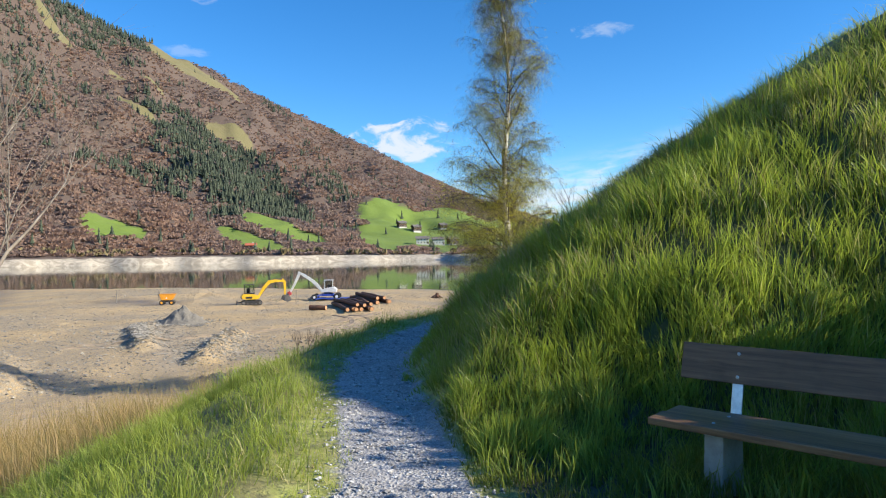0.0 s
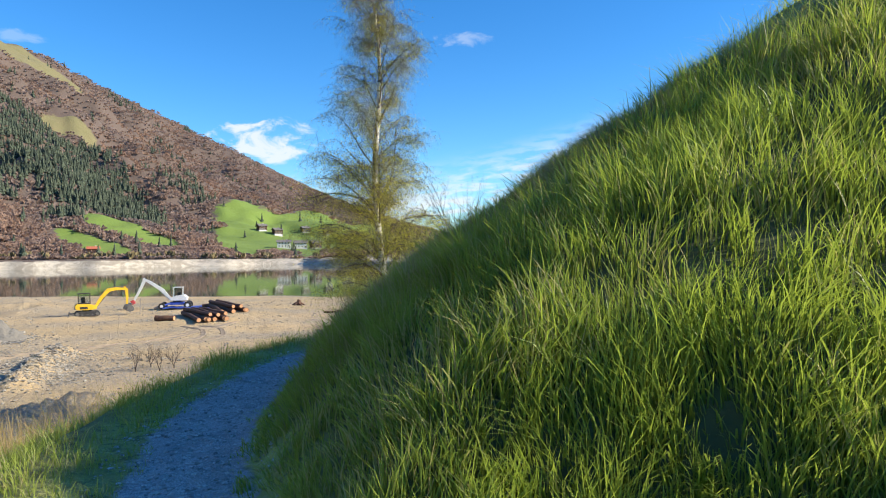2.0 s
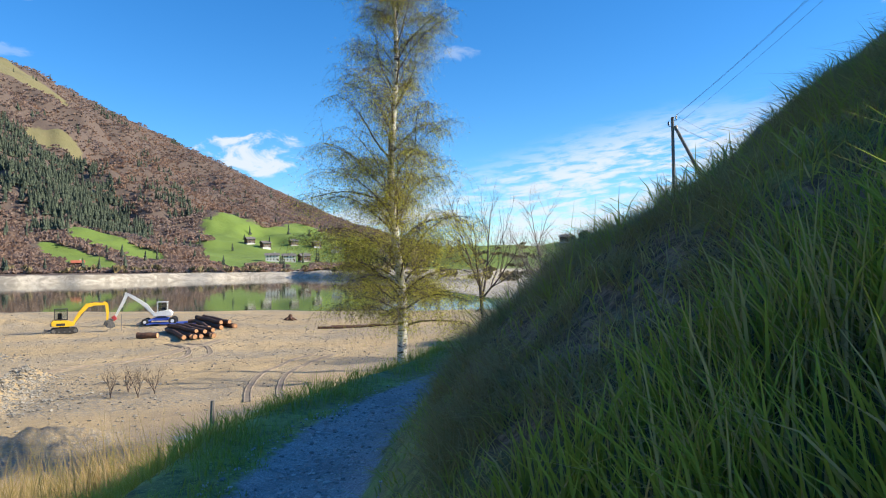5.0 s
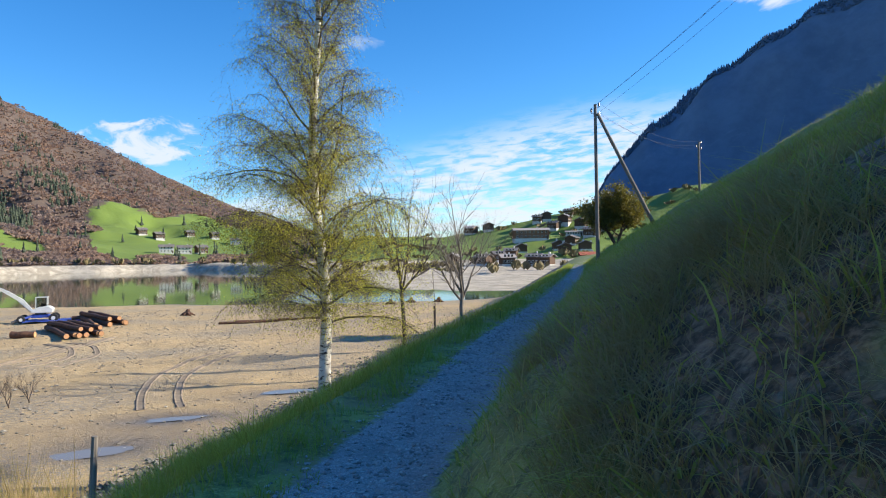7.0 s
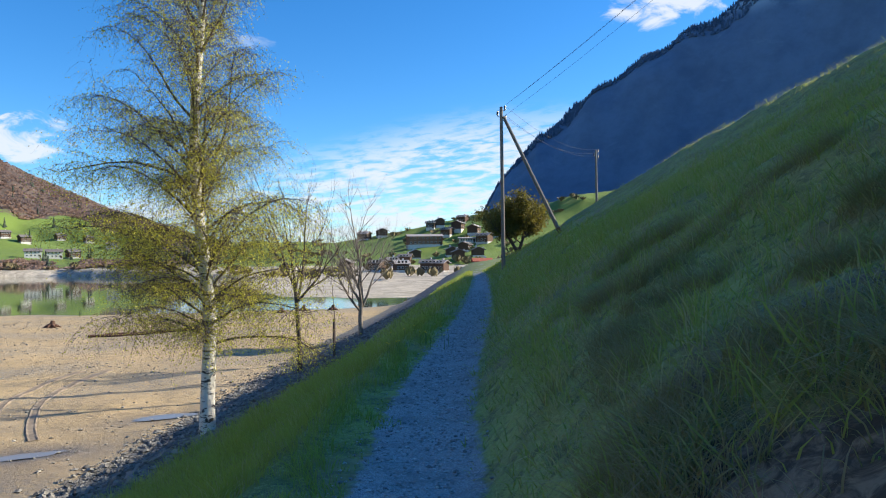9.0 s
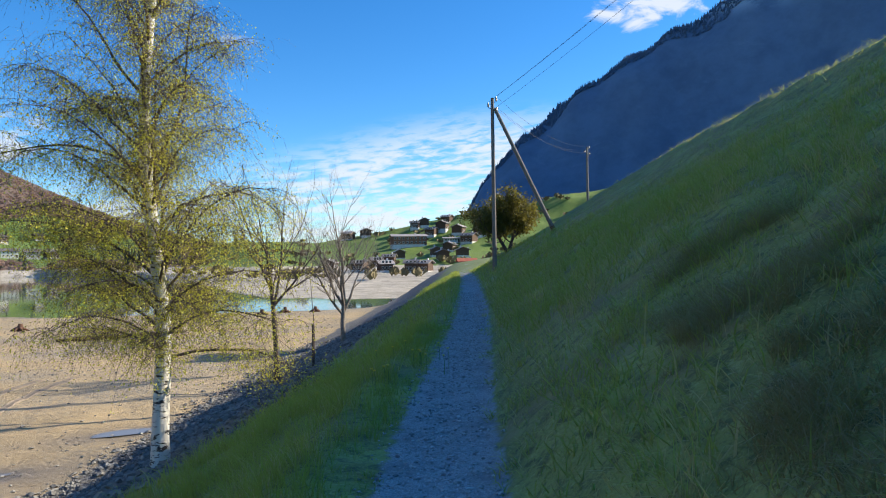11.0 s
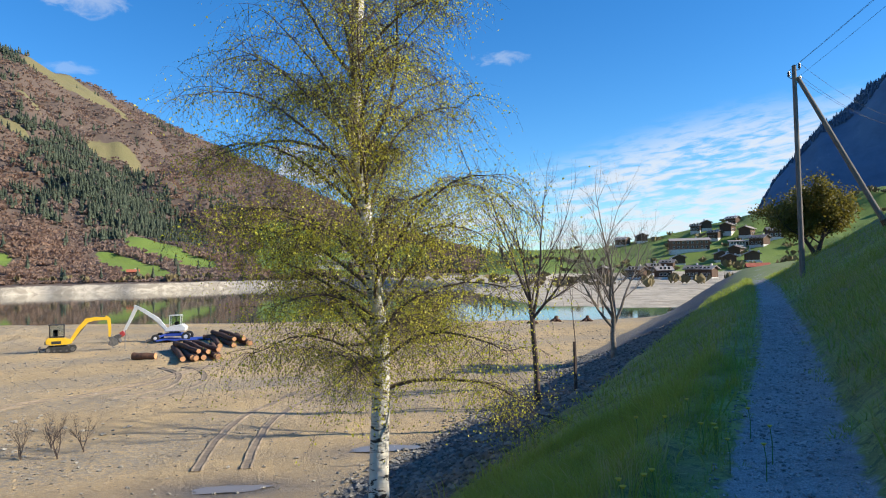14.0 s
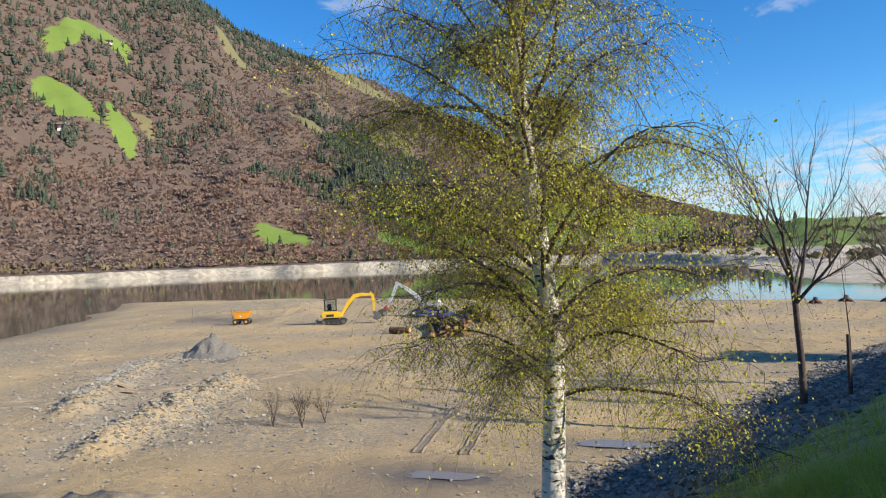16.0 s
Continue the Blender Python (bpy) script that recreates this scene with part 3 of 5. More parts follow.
class Tubes:
    """Collects tapered tubes into one mesh."""

    def __init__(self):
        self.verts, self.faces = [], []

    def add(self, points, radii, sides=5):
        points = [Vector(q) for q in points]
        start = len(self.verts)
        for k, q in enumerate(points):
            ahead = (points[min(k + 1, len(points) - 1)] - points[max(k - 1, 0)]).normalized()
            side = ahead.cross(Vector((0.31, 0.9, 0.2))).normalized()
            other = ahead.cross(side)
            for n in range(sides):
                a = 2 * math.pi * n / sides
                self.verts.append(tuple(q + (side * math.cos(a) + other * math.sin(a)) * radii[k]))
        for k in range(len(points) - 1):
            for n in range(sides):
                a, b = start + k * sides + n, start + k * sides + (n + 1) % sides
                self.faces.append((a, b, b + sides, a + sides))

    def mesh(self, name, mat, parent):
        ob = from_arrays(name, self.verts, self.faces, mat, True)
        ob.parent = parent
        return ob


def scatter_leaves(name, spots, size, mat, parent, rng, per=1):
    """Small folded leaves hung at the given places."""
    spots = np.repeat(np.asarray(spots), per, 0)
    n = len(spots)
    spots = spots + rng.normal(0, size * 1.6, (n, 3))
    along = rng.normal(0, 1, (n, 3)) + (0, 0, -0.8)
    along /= np.linalg.norm(along, axis=1)[:, None]
    across = np.cross(along, rng.normal(0, 1, (n, 3)))
    across /= np.linalg.norm(across, axis=1)[:, None] + 1e-9
    s = (size * rng.uniform(0.6, 1.3, n))[:, None]
    verts = np.stack([spots, spots + along * s * 0.55 + across * s * 0.38, spots + along * s, spots + along * s * 0.55 - across * s * 0.38], 1).reshape(-1, 3)
    base = 4 * np.arange(n)[:, None]
    faces = np.concatenate([base + (0, 1, 2), base + (0, 2, 3)])
    ob = from_arrays(name, verts, faces, mat)
    ob.parent = parent
    return ob


def bent(rng, start, way, length, steps, wander, drop=0.0, lift=0.0):
    """A wandering line; drop bends it down towards its end, lift bends it up."""
    q, d, out = Vector(start), Vector(way).normalized(), [Vector(start)]
    for k in range(steps):
        d = d + Vector(rng.normal(0, wander, 3)) + Vector((0, 0, lift - drop * (k + 1) / steps))
        d.normalize()
        q = q + d * (length / steps)
        out.append(q.copy())
    return out


def hanging(name, starts, ways, lengths, drop, thick, mat, parent, rng):
    """Many fine hanging twigs as one mesh; returns points along them."""
    n, steps = len(starts), 3
    q, d = np.array(starts, float), np.array(ways, float)
    d /= np.linalg.norm(d, axis=1)[:, None]
    rows, seen = [q.copy()], []
    for k in range(steps):
        d = d + rng.normal(0, 0.16, (n, 3)) - np.array((0, 0, 1.0)) * drop[:, None] * (k + 1) / steps
        d /= np.linalg.norm(d, axis=1)[:, None]
        q = q + d * (lengths / steps)[:, None]
        rows.append(q.copy())
    turn_a = rng.uniform(0, 2 * np.pi, n)
    side = np.stack([np.cos(turn_a), np.sin(turn_a), 0.3 * np.cos(3 * turn_a)], -1)
    verts, faces = [], []
    for k, row in enumerate(rows):
        r = thick * 1.25 * (1 - 0.7 * k / steps)
        verts += [row - side * r, row + side * r]
    verts = np.stack(verts, 1).reshape(-1, 3)
    base = 2 * (steps + 1) * np.arange(n)[:, None]
    for k in range(steps):
        faces.append(base + (2 * k, 2 * k + 1, 2 * k + 3, 2 * k + 2))
    ob = from_arrays(name, verts, np.concatenate(faces), mat, True)
    ob.parent = parent
    ob["kind"] = "stuff"
    return np.concatenate(rows[1:] + [(rows[1] + rows[2]) / 2, (rows[2] + rows[3]) / 2])


def birch_tree(x, y, z, tall, seed):
    rng = np.random.RandomState(seed)
    thing = new("birch_tree")
    trunk = Tubes()
    spine = [Vector((0.16 * math.sin(k * 0.5) * min(k, 4) / 4 - 0.012 * k, 0.10 * math.sin(k * 0.37), tall * k / 24 - (0.3 if k == 0 else 0))) for k in range(25)]
    girth = [0.19 * (1 - k / 24.6) ** 0.85 + (0.05 if k == 0 else 0) for k in range(25)]
    trunk.add(spine, girth, 10)
    trunk.mesh("trunk", BIRCH_BARK, thing)
    starts, ways, lengths, drops = [], [], [], []
    h, n = 2.3, 0
    while h < tall * 0.97:
        k = min(int(h / tall * 24), 23)
        at = spine[k].lerp(spine[k + 1], h / tall * 24 - k)
        a = n * 2.4 + rng.uniform(-0.5, 0.5)
        reach = float(np.interp(h, [2, 4, 9, 12, 15, tall], [2.3, 2.85, 2.15, 1.65, 1.1, 0.2])) * rng.uniform(0.55, 1.12)
        low = h < 5.5
        climb = float(np.interp(h, [2, 4.5, 10], [0.5, 1.1, 1.6])) * rng.uniform(0.7, 1.3)
        thick = min(0.038, max(0.013, girth[k] * rng.uniform(0.16, 0.34)))
        line = bent(rng, at, (math.cos(a), math.sin(a), climb), reach * (1.2 if low else 1.35), 9, 0.09, float(np.interp(h, [2, 4, 12], [0.22, 0.2, 0.12])))
        limb = Tubes()
        limb.add(line, [thick * (1 - j / 10.5) + 0.003 for j in range(len(line))], 5)
        for j in range(3, len(line)):
            for _ in range(2 if j < 5 else 3):
                b = rng.uniform(0, 2 * math.pi)
                ahead = (line[j] - line[j - 1]).normalized()
                out = (ahead * 0.7 + Vector((math.cos(b), math.sin(b), rng.uniform(-0.5, 0.6)))).normalized()
                spray = bent(rng, line[j], out, rng.uniform(0.5, 1.25) * (0.45 + 0.55 * min(1, reach / 2.6)), 5, 0.18, 0.25)
                limb.add(spray, [0.0075, 0.0065, 0.0055, 0.0045, 0.004, 0.003], 3)
                for m in range(1, len(spray)):
                    for _ in range(4):
                        c = rng.uniform(0, 2 * math.pi)
                        starts.append(tuple(spray[m]))
                        ways.append((math.cos(c), math.sin(c), rng.uniform(-0.5, 0.4)))
                        lengths.append(rng.uniform(0.25, 0.85) * (1.35 if h < 7 else 1))
                        drops.append(rng.uniform(0.3, 1.1))
        limb.mesh("limb", TWIG, thing)
        h += rng.uniform(0.15, 0.20) * (0.6 if h < 7 else 1)
        n += 1
    spots = hanging("twig_spray", starts, ways, np.array(lengths), np.array(drops), 0.003, TWIG, thing, rng)
    keep = rng.uniform(0, 1, len(spots)) < np.interp(spots[:, 2], [1, 6, 9, 18], [1.0, 0.9, 0.5, 0.22])
    scatter_leaves("crown", spots[keep], 0.038, BIRCH_LEAF, thing, rng)
    thing.location = (x, y, z)
    return tagged(thing, "slender birch with white bark and first yellow-green leaves", "tree")


def grow(rng, limbs, tips, start, way, length, thick, level, lift, spread):
    line = bent(rng, start, way, length, 6, 0.09, 0.0, lift)
    limbs.add(line, [thick * (1 - 0.62 * j / 6) for j in range(7)], 6 if level > 2 else 4)
    if level == 0:
        tips.extend(tuple(q) for q in line[2:])
        return
    count = 5 if level > 1 else 4
    for j in range(count):
        k = 2 + int(rng.uniform(0, 4.4))
        a = rng.uniform(0, 2 * math.pi)
        ahead = (line[k] - line[k - 1]).normalized()
        out = (ahead + spread * Vector((math.cos(a), math.sin(a), rng.uniform(-0.15, 0.45)))).normalized()
        grow(rng, limbs, tips, line[k], out, length * rng.uniform(0.45, 0.7), thick * (1 - 0.62 * k / 6) * 0.6, level - 1, lift, spread)
    grow(rng, limbs, tips, line[-1], (line[-1] - line[-2]), length * 0.55, thick * 0.36, level - 1, lift, spread)


def bare_tree(name, x, y, z, stem, forks, bark, seed, label, spread=0.7, leaves=None, leaf_share=0.2):
    """A leafless tree: a stem, then main forks as (angle, outward, length)."""
    rng = np.random.RandomState(seed)
    thing = new(name)
    trunk, limbs, tips = Tubes(), Tubes(), []
    tall, thick = stem
    line = bent(rng, (0, 0, -0.25), (0, 0, 1), tall, 6, 0.03)
    trunk.add(line, [thick * (1.25 if j == 0 else 1 - 0.28 * j / 6) for j in range(7)], 9)
    trunk.mesh("trunk", bark, thing)
    for k, (a, out, length) in enumerate(forks):
        way = (math.cos(a) * out, math.sin(a) * out, 1)
        limbs = Tubes()
        grow(rng, limbs, tips, line[-1 - (k % 3)], way, length, thick * 0.55, 3, 0.05, spread)
        limbs.mesh("limb", bark, thing)
    if leaves:
        tips = np.array(tips)
        scatter_leaves("crown", tips[rng.uniform(0, 1, len(tips)) < leaf_share], 0.05, leaves, thing, rng)
    thing.location = (x, y, z)
    return tagged(thing, label, "tree")


birch_tree(6.15, 32.3, height(6.15, 32.3), 18.5, 5)
bare_tree("young_tree", 13.4, 48.4, height(13.4, 48.4), (4.6, 0.13), ((2.9, 0.5, 3.6), (0.2, 0.34, 4.2), (1.5, 0.7, 3.0), (4.4, 0.6, 2.8), (5.6, 0.9, 2.6)), DARK_BARK, 11, "young dark-barked tree just coming into leaf on the bank", 0.55, BIRCH_LEAF, 0.05)
bare_tree("bare_tree", 20.0, 56.6, height(20.0, 56.6), (2.9, 0.17), ((0.3, 0.12, 4.2), (2.7, 0.7, 3.4), (5.9, 0.65, 3.4), (1.5, 0.7, 3.2), (4.2, 0.8, 3.0), (3.4, 1.3, 2.7)), GREY_BARK, 12, "bare grey-barked tree leafless on the grassy bank", 0.75)


def bushy_tree(x, y, z, tall, wide, seed, label="bushy tree with dense olive-green leaves beside the pole"):
    rng = np.random.RandomState(seed)
    thing = new("bushy_tree")
    trunk, limbs, tips = Tubes(), Tubes(), []
    for a, lean in ((2.6, 0.55), (0.4, 0.3)):
        line = bent(rng, (0, 0, -0.2), (math.cos(a) * lean, math.sin(a) * lean, 1), tall * 0.45, 5, 0.06)
        trunk.add(line, [0.17, 0.15, 0.13, 0.12, 0.11, 0.1], 8)
        for n in range(8):
            b = rng.uniform(0, 6.3)
            limbs = Tubes()
            grow(rng, limbs, tips, line[2 + n % 4], (math.cos(b) * 0.9, math.sin(b) * 0.9, rng.uniform(0.2, 1)), wide * rng.uniform(0.24, 0.34), 0.06, 2, 0.03, 0.9)
            limbs.mesh("limb", DARK_BARK, thing)
    trunk.mesh("trunk", DARK_BARK, thing)
    scatter_leaves("crown", np.array(tips), 0.15, OAK_LEAF, thing, rng, 9)
    thing.location = (x, y, z)
    return tagged(thing, label, "tree")


bushy_tree(36.2, 62.0, height(36.2, 62.0), 5.6, 6.2, 3)
# the tree whose shade falls on the bench
bushy_tree(10.2, 3.8, height(10.2, 3.8), 2.5, 4.6, 8, "low bushy tree whose shade falls on the bench")
bare_tree("bare_shrub", -3.5, 9.9, height(-3.5, 9.9), (3.0, 0.085), ((2.0, 0.2, 4.0), (0.2, 0.16, 4.4), (3.8, 0.35, 3.8), (5.2, 0.25, 3.6), (1.2, 0.5, 3.0)), GREY_BARK, 21, "bare thin-stemmed shrub with budding twigs on the bank", 0.6)

# ---- grass ----
def lawn(name, count, xr, yr, keep, long, wide, mat, seed, label, lean=0.45, joints=3, clump=1.0):
    """Blades on the ground inside a box of the plan; keep(p, near, w) gives the share kept, long its length."""
    rng = np.random.RandomState(seed)
    x, y = rng.uniform(*xr, count), rng.uniform(*yr, count)
    p, near = off_path(x, y)
    tuft = 0.5 + (0.5 * wave_noise(x, y, 0.55, seed + 1) + 0.35 * wave_noise(x, y, 1.7, seed + 2)) * clump
    share = keep(x, y, p, near) * np.clip(0.22 + 1.1 * tuft, 0, 1)
    ok = rng.uniform(0, 1, count) < share
    x, y, p, near, tuft = x[ok], y[ok], p[ok], near[ok], tuft[ok]
    z = ground_parts(x, y)[0]
    n = len(x)
    size = long(x, y, p, near) * rng.uniform(0.55, 1.25, n) * (0.5 + 0.95 * np.clip(tuft, 0, 1))
    a = rng.uniform(0, 2 * np.pi, n)
    # blades lie over downhill a little, tuft by tuft
    gx, gy = (ground_parts(x + 0.3, y)[0] - z) / 0.3, (ground_parts(x, y + 0.3)[0] - z) / 0.3
    tip = np.stack([np.cos(a) * rng.uniform(0.1, 1, n) * lean - 0.35 * gx, np.sin(a) * rng.uniform(0.1, 1, n) * lean - 0.35 * gy, np.zeros(n)], -1)
    tip += 0.25 * np.stack([wave_noise(x, y, 1.1, 31), wave_noise(x, y, 1.1, 32), np.zeros(n)], -1)
    face = rng.uniform(0, 2 * np.pi, n)
    side = np.stack([np.cos(face), np.sin(face), np.zeros(n)], -1) * (wide * rng.uniform(0.6, 1.4, n))[:, None] / 2
    root = np.stack([x, y, z - 0.02], -1)
    rows, ups = [], []
    for k in range(joints):
        u = k / joints
        mid = root + np.stack([tip[:, 0] * u ** 1.7 * size, tip[:, 1] * u ** 1.7 * size, size * (u - 0.28 * np.hypot(tip[:, 0], tip[:, 1]) * u * u)], -1)
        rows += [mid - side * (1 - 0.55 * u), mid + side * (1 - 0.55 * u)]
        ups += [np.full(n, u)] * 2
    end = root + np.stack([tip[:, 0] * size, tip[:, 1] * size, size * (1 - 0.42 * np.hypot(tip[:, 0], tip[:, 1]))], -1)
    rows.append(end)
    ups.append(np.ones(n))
    m = len(rows)
    verts, up = np.stack(rows, 1).reshape(-1, 3), np.stack(ups, 1).ravel()
    base = m * np.arange(n)[:, None]
    tris = []
    for k in range(joints - 1):
        tris += [base + (2 * k, 2 * k + 1, 2 * k + 3), base + (2 * k, 2 * k + 3, 2 * k + 2)]
    tris.append(base + (2 * joints - 2, 2 * joints - 1, 2 * joints))
    ob = from_arrays(name, verts, np.concatenate(tris), mat, True, up)
    return tagged(ob, label, "grass", kind="stuff")


def end_face(x, y):
    """Where the hill's end face has risen from the level ground, 0 to 1."""
    return sstep(0.34 * (x - 3.4) + 0.72 * (y - 6.7), -0.25, 0.35)


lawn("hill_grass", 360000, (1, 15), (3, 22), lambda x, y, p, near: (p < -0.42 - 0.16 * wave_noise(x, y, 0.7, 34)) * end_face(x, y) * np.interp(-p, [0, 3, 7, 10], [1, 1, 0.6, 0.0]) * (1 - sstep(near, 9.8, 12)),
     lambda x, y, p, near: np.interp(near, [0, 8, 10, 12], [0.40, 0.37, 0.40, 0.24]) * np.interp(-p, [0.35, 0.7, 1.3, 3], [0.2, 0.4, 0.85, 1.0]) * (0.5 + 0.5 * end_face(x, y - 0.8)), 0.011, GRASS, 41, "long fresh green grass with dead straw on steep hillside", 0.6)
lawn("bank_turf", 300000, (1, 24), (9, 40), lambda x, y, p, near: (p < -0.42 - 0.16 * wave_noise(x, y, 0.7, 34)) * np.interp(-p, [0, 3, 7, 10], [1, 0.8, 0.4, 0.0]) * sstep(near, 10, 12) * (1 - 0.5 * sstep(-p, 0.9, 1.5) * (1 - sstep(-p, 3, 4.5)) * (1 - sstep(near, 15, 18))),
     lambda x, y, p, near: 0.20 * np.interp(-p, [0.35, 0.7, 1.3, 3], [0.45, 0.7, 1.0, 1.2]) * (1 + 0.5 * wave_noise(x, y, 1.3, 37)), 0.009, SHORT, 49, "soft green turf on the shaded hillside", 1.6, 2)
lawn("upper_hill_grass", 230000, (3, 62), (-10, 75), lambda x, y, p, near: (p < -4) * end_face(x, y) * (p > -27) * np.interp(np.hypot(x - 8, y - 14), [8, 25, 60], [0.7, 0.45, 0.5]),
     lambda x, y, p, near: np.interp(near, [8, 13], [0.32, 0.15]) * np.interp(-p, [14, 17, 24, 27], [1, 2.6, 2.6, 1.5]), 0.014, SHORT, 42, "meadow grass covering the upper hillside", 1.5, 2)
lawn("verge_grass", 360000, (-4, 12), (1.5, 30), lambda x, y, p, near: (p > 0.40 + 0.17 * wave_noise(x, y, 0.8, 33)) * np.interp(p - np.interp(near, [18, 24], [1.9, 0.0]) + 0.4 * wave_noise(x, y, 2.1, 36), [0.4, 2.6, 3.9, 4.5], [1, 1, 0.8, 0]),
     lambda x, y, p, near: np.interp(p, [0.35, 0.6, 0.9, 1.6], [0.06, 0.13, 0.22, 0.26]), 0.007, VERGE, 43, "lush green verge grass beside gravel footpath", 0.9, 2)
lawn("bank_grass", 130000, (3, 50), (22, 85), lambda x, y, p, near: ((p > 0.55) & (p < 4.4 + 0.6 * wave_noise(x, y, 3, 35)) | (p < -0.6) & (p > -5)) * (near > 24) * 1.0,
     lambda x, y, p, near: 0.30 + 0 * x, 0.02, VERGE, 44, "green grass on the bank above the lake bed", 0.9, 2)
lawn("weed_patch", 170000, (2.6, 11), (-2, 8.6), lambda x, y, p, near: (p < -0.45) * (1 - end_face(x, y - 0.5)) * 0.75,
     lambda x, y, p, near: 0.10 + 0.14 * sstep(-p, 0.6, 2.5), 0.010, SHADE_WEED, 45, "short weedy grass round the bench", 0.7, 2)
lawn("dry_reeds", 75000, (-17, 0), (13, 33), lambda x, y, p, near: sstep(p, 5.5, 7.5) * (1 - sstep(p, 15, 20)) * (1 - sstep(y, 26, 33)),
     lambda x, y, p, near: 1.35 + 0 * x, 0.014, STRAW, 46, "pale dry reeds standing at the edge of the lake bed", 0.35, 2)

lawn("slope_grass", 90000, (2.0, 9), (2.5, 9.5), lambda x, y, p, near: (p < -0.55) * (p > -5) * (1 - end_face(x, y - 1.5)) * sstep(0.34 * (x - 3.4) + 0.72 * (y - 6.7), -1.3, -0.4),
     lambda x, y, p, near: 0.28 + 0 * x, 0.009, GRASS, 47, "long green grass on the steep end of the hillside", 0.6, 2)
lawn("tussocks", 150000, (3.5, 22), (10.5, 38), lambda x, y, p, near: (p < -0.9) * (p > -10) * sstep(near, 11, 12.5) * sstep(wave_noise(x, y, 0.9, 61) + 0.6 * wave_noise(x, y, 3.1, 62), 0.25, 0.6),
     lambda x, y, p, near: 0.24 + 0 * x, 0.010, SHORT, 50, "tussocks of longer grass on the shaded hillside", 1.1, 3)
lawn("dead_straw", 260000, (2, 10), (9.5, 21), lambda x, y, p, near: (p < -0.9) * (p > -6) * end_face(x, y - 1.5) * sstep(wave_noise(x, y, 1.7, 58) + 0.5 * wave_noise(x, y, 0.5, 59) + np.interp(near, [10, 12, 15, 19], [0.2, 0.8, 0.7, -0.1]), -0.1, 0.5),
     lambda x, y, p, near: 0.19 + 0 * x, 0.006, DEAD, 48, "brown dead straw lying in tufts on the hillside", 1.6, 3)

# ---- shared shapes and paints ----
def box(bm, size, at=(0, 0, 0), turn_m=None, bevel=0.0):
    """A box with softened edges added to a bmesh."""
    made = bmesh.ops.create_cube(bm, size=1.0)["verts"]
    m = Matrix.Translation(at) @ (turn_m or Matrix.Identity(4)) @ Matrix.Diagonal((*size, 1))
    bmesh.ops.transform(bm, matrix=m, verts=made)
    if bevel:
        edges = {e for v in made for e in v.link_edges}
        bmesh.ops.bevel(bm, geom=list(edges), offset=bevel, segments=2, affect="EDGES", profile=0.6)
    return bm


def rod(bm, a, b, r1, r2=None, sides=12):
    a, b = Vector(a), Vector(b)
    m = Matrix.Translation((a + b) / 2) @ (b - a).to_track_quat("Z", "Y").to_matrix().to_4x4()
    bmesh.ops.create_cone(bm, cap_ends=True, segments=sides, radius1=r1, radius2=r1 if r2 is None else r2, depth=(b - a).length, matrix=m)
    return bm


def boxed(name, size, at, mat, parent, label="", turn_m=None, bevel=0.01):
    return part(name, box(bmesh.new(), size, at, turn_m, bevel), mat, parent, label)


def rodded(name, a, b, r1, mat, parent, label="", r2=None, sides=12):
    return part(name, rod(bmesh.new(), a, b, r1, r2, sides), mat, parent, label)


def planed(name, outline, thick, mat, parent, label="", bevel=0.02, at=0.0):
    """A plate: an outline in the x-z plane, given thickness along y about at."""
    bm = bmesh.new()
    verts = [bm.verts.new((px, at - thick / 2, pz)) for px, pz in outline]
    face = bm.faces.new(verts)
    up = bmesh.ops.extrude_face_region(bm, geom=[face])["geom"]
    bmesh.ops.translate(bm, vec=(0, thick, 0), verts=[g for g in up if isinstance(g, bmesh.types.BMVert)])
    bmesh.ops.recalc_face_normals(bm, faces=bm.faces)
    if bevel:
        bmesh.ops.bevel(bm, geom=list(bm.edges), offset=bevel, segments=2, affect="EDGES", profile=0.6)
    return part(name, bm, mat, parent, label)


def wooden(name, pale, dark, rough=0.7, along="X", fine=1.0):
    made, tree, shader = material(name, rough)
    at = place_of(tree)
    scale = {"X": (0.8, 14, 14), "Y": (14, 0.8, 14), "Z": (14, 14, 0.8)}[along]
    run = node(tree, "ShaderNodeMapping", Vector=at, Scale=scale)
    lines = grain(tree, 2.4 * fine, 5, 0.6, run.outputs[0], 0.8)
    odd = tree.nodes.new("ShaderNodeObjectInfo").outputs["Random"]
    colour = blend(tree, smooth(tree, lines, 0.3, 0.7), dark, pale)
    colour = blend(tree, maths(tree, "MULTIPLY", smooth(tree, grain(tree, 3.0, 4, 0.6, at), 0.5, 0.75), 0.5), colour, tuple(c * 0.5 for c in dark))
    colour = blend(tree, maths(tree, "MULTIPLY", odd, 0.25), colour, tuple(c * 0.6 for c in dark))
    put(tree, shader.inputs["Base Color"], colour)
    relief(tree, shader, lines, 0.4, 0.006)
    return made


BENCH_WOOD = wooden("bench_wood", (0.20, 0.12, 0.07), (0.09, 0.055, 0.035), 0.55)
SEAT_WOOD = wooden("seat_wood", (0.34, 0.19, 0.09), (0.16, 0.085, 0.045), 0.5)
POLE_WOOD = wooden("pole_wood", (0.30, 0.27, 0.23), (0.16, 0.14, 0.12), 0.85, "Z")
CONCRETE = speckled("concrete", (0.30, 0.28, 0.25), (0.42, 0.40, 0.36), 4.0, 0.9)
STEEL = speckled("galvanised_steel", (0.52, 0.54, 0.56), (0.66, 0.68, 0.70), 9.0, 0.4, 0.85, bump=0.1)
RUST = speckled("rusty_iron", (0.12, 0.06, 0.035), (0.22, 0.11, 0.06), 7.0, 0.8, 0.2)
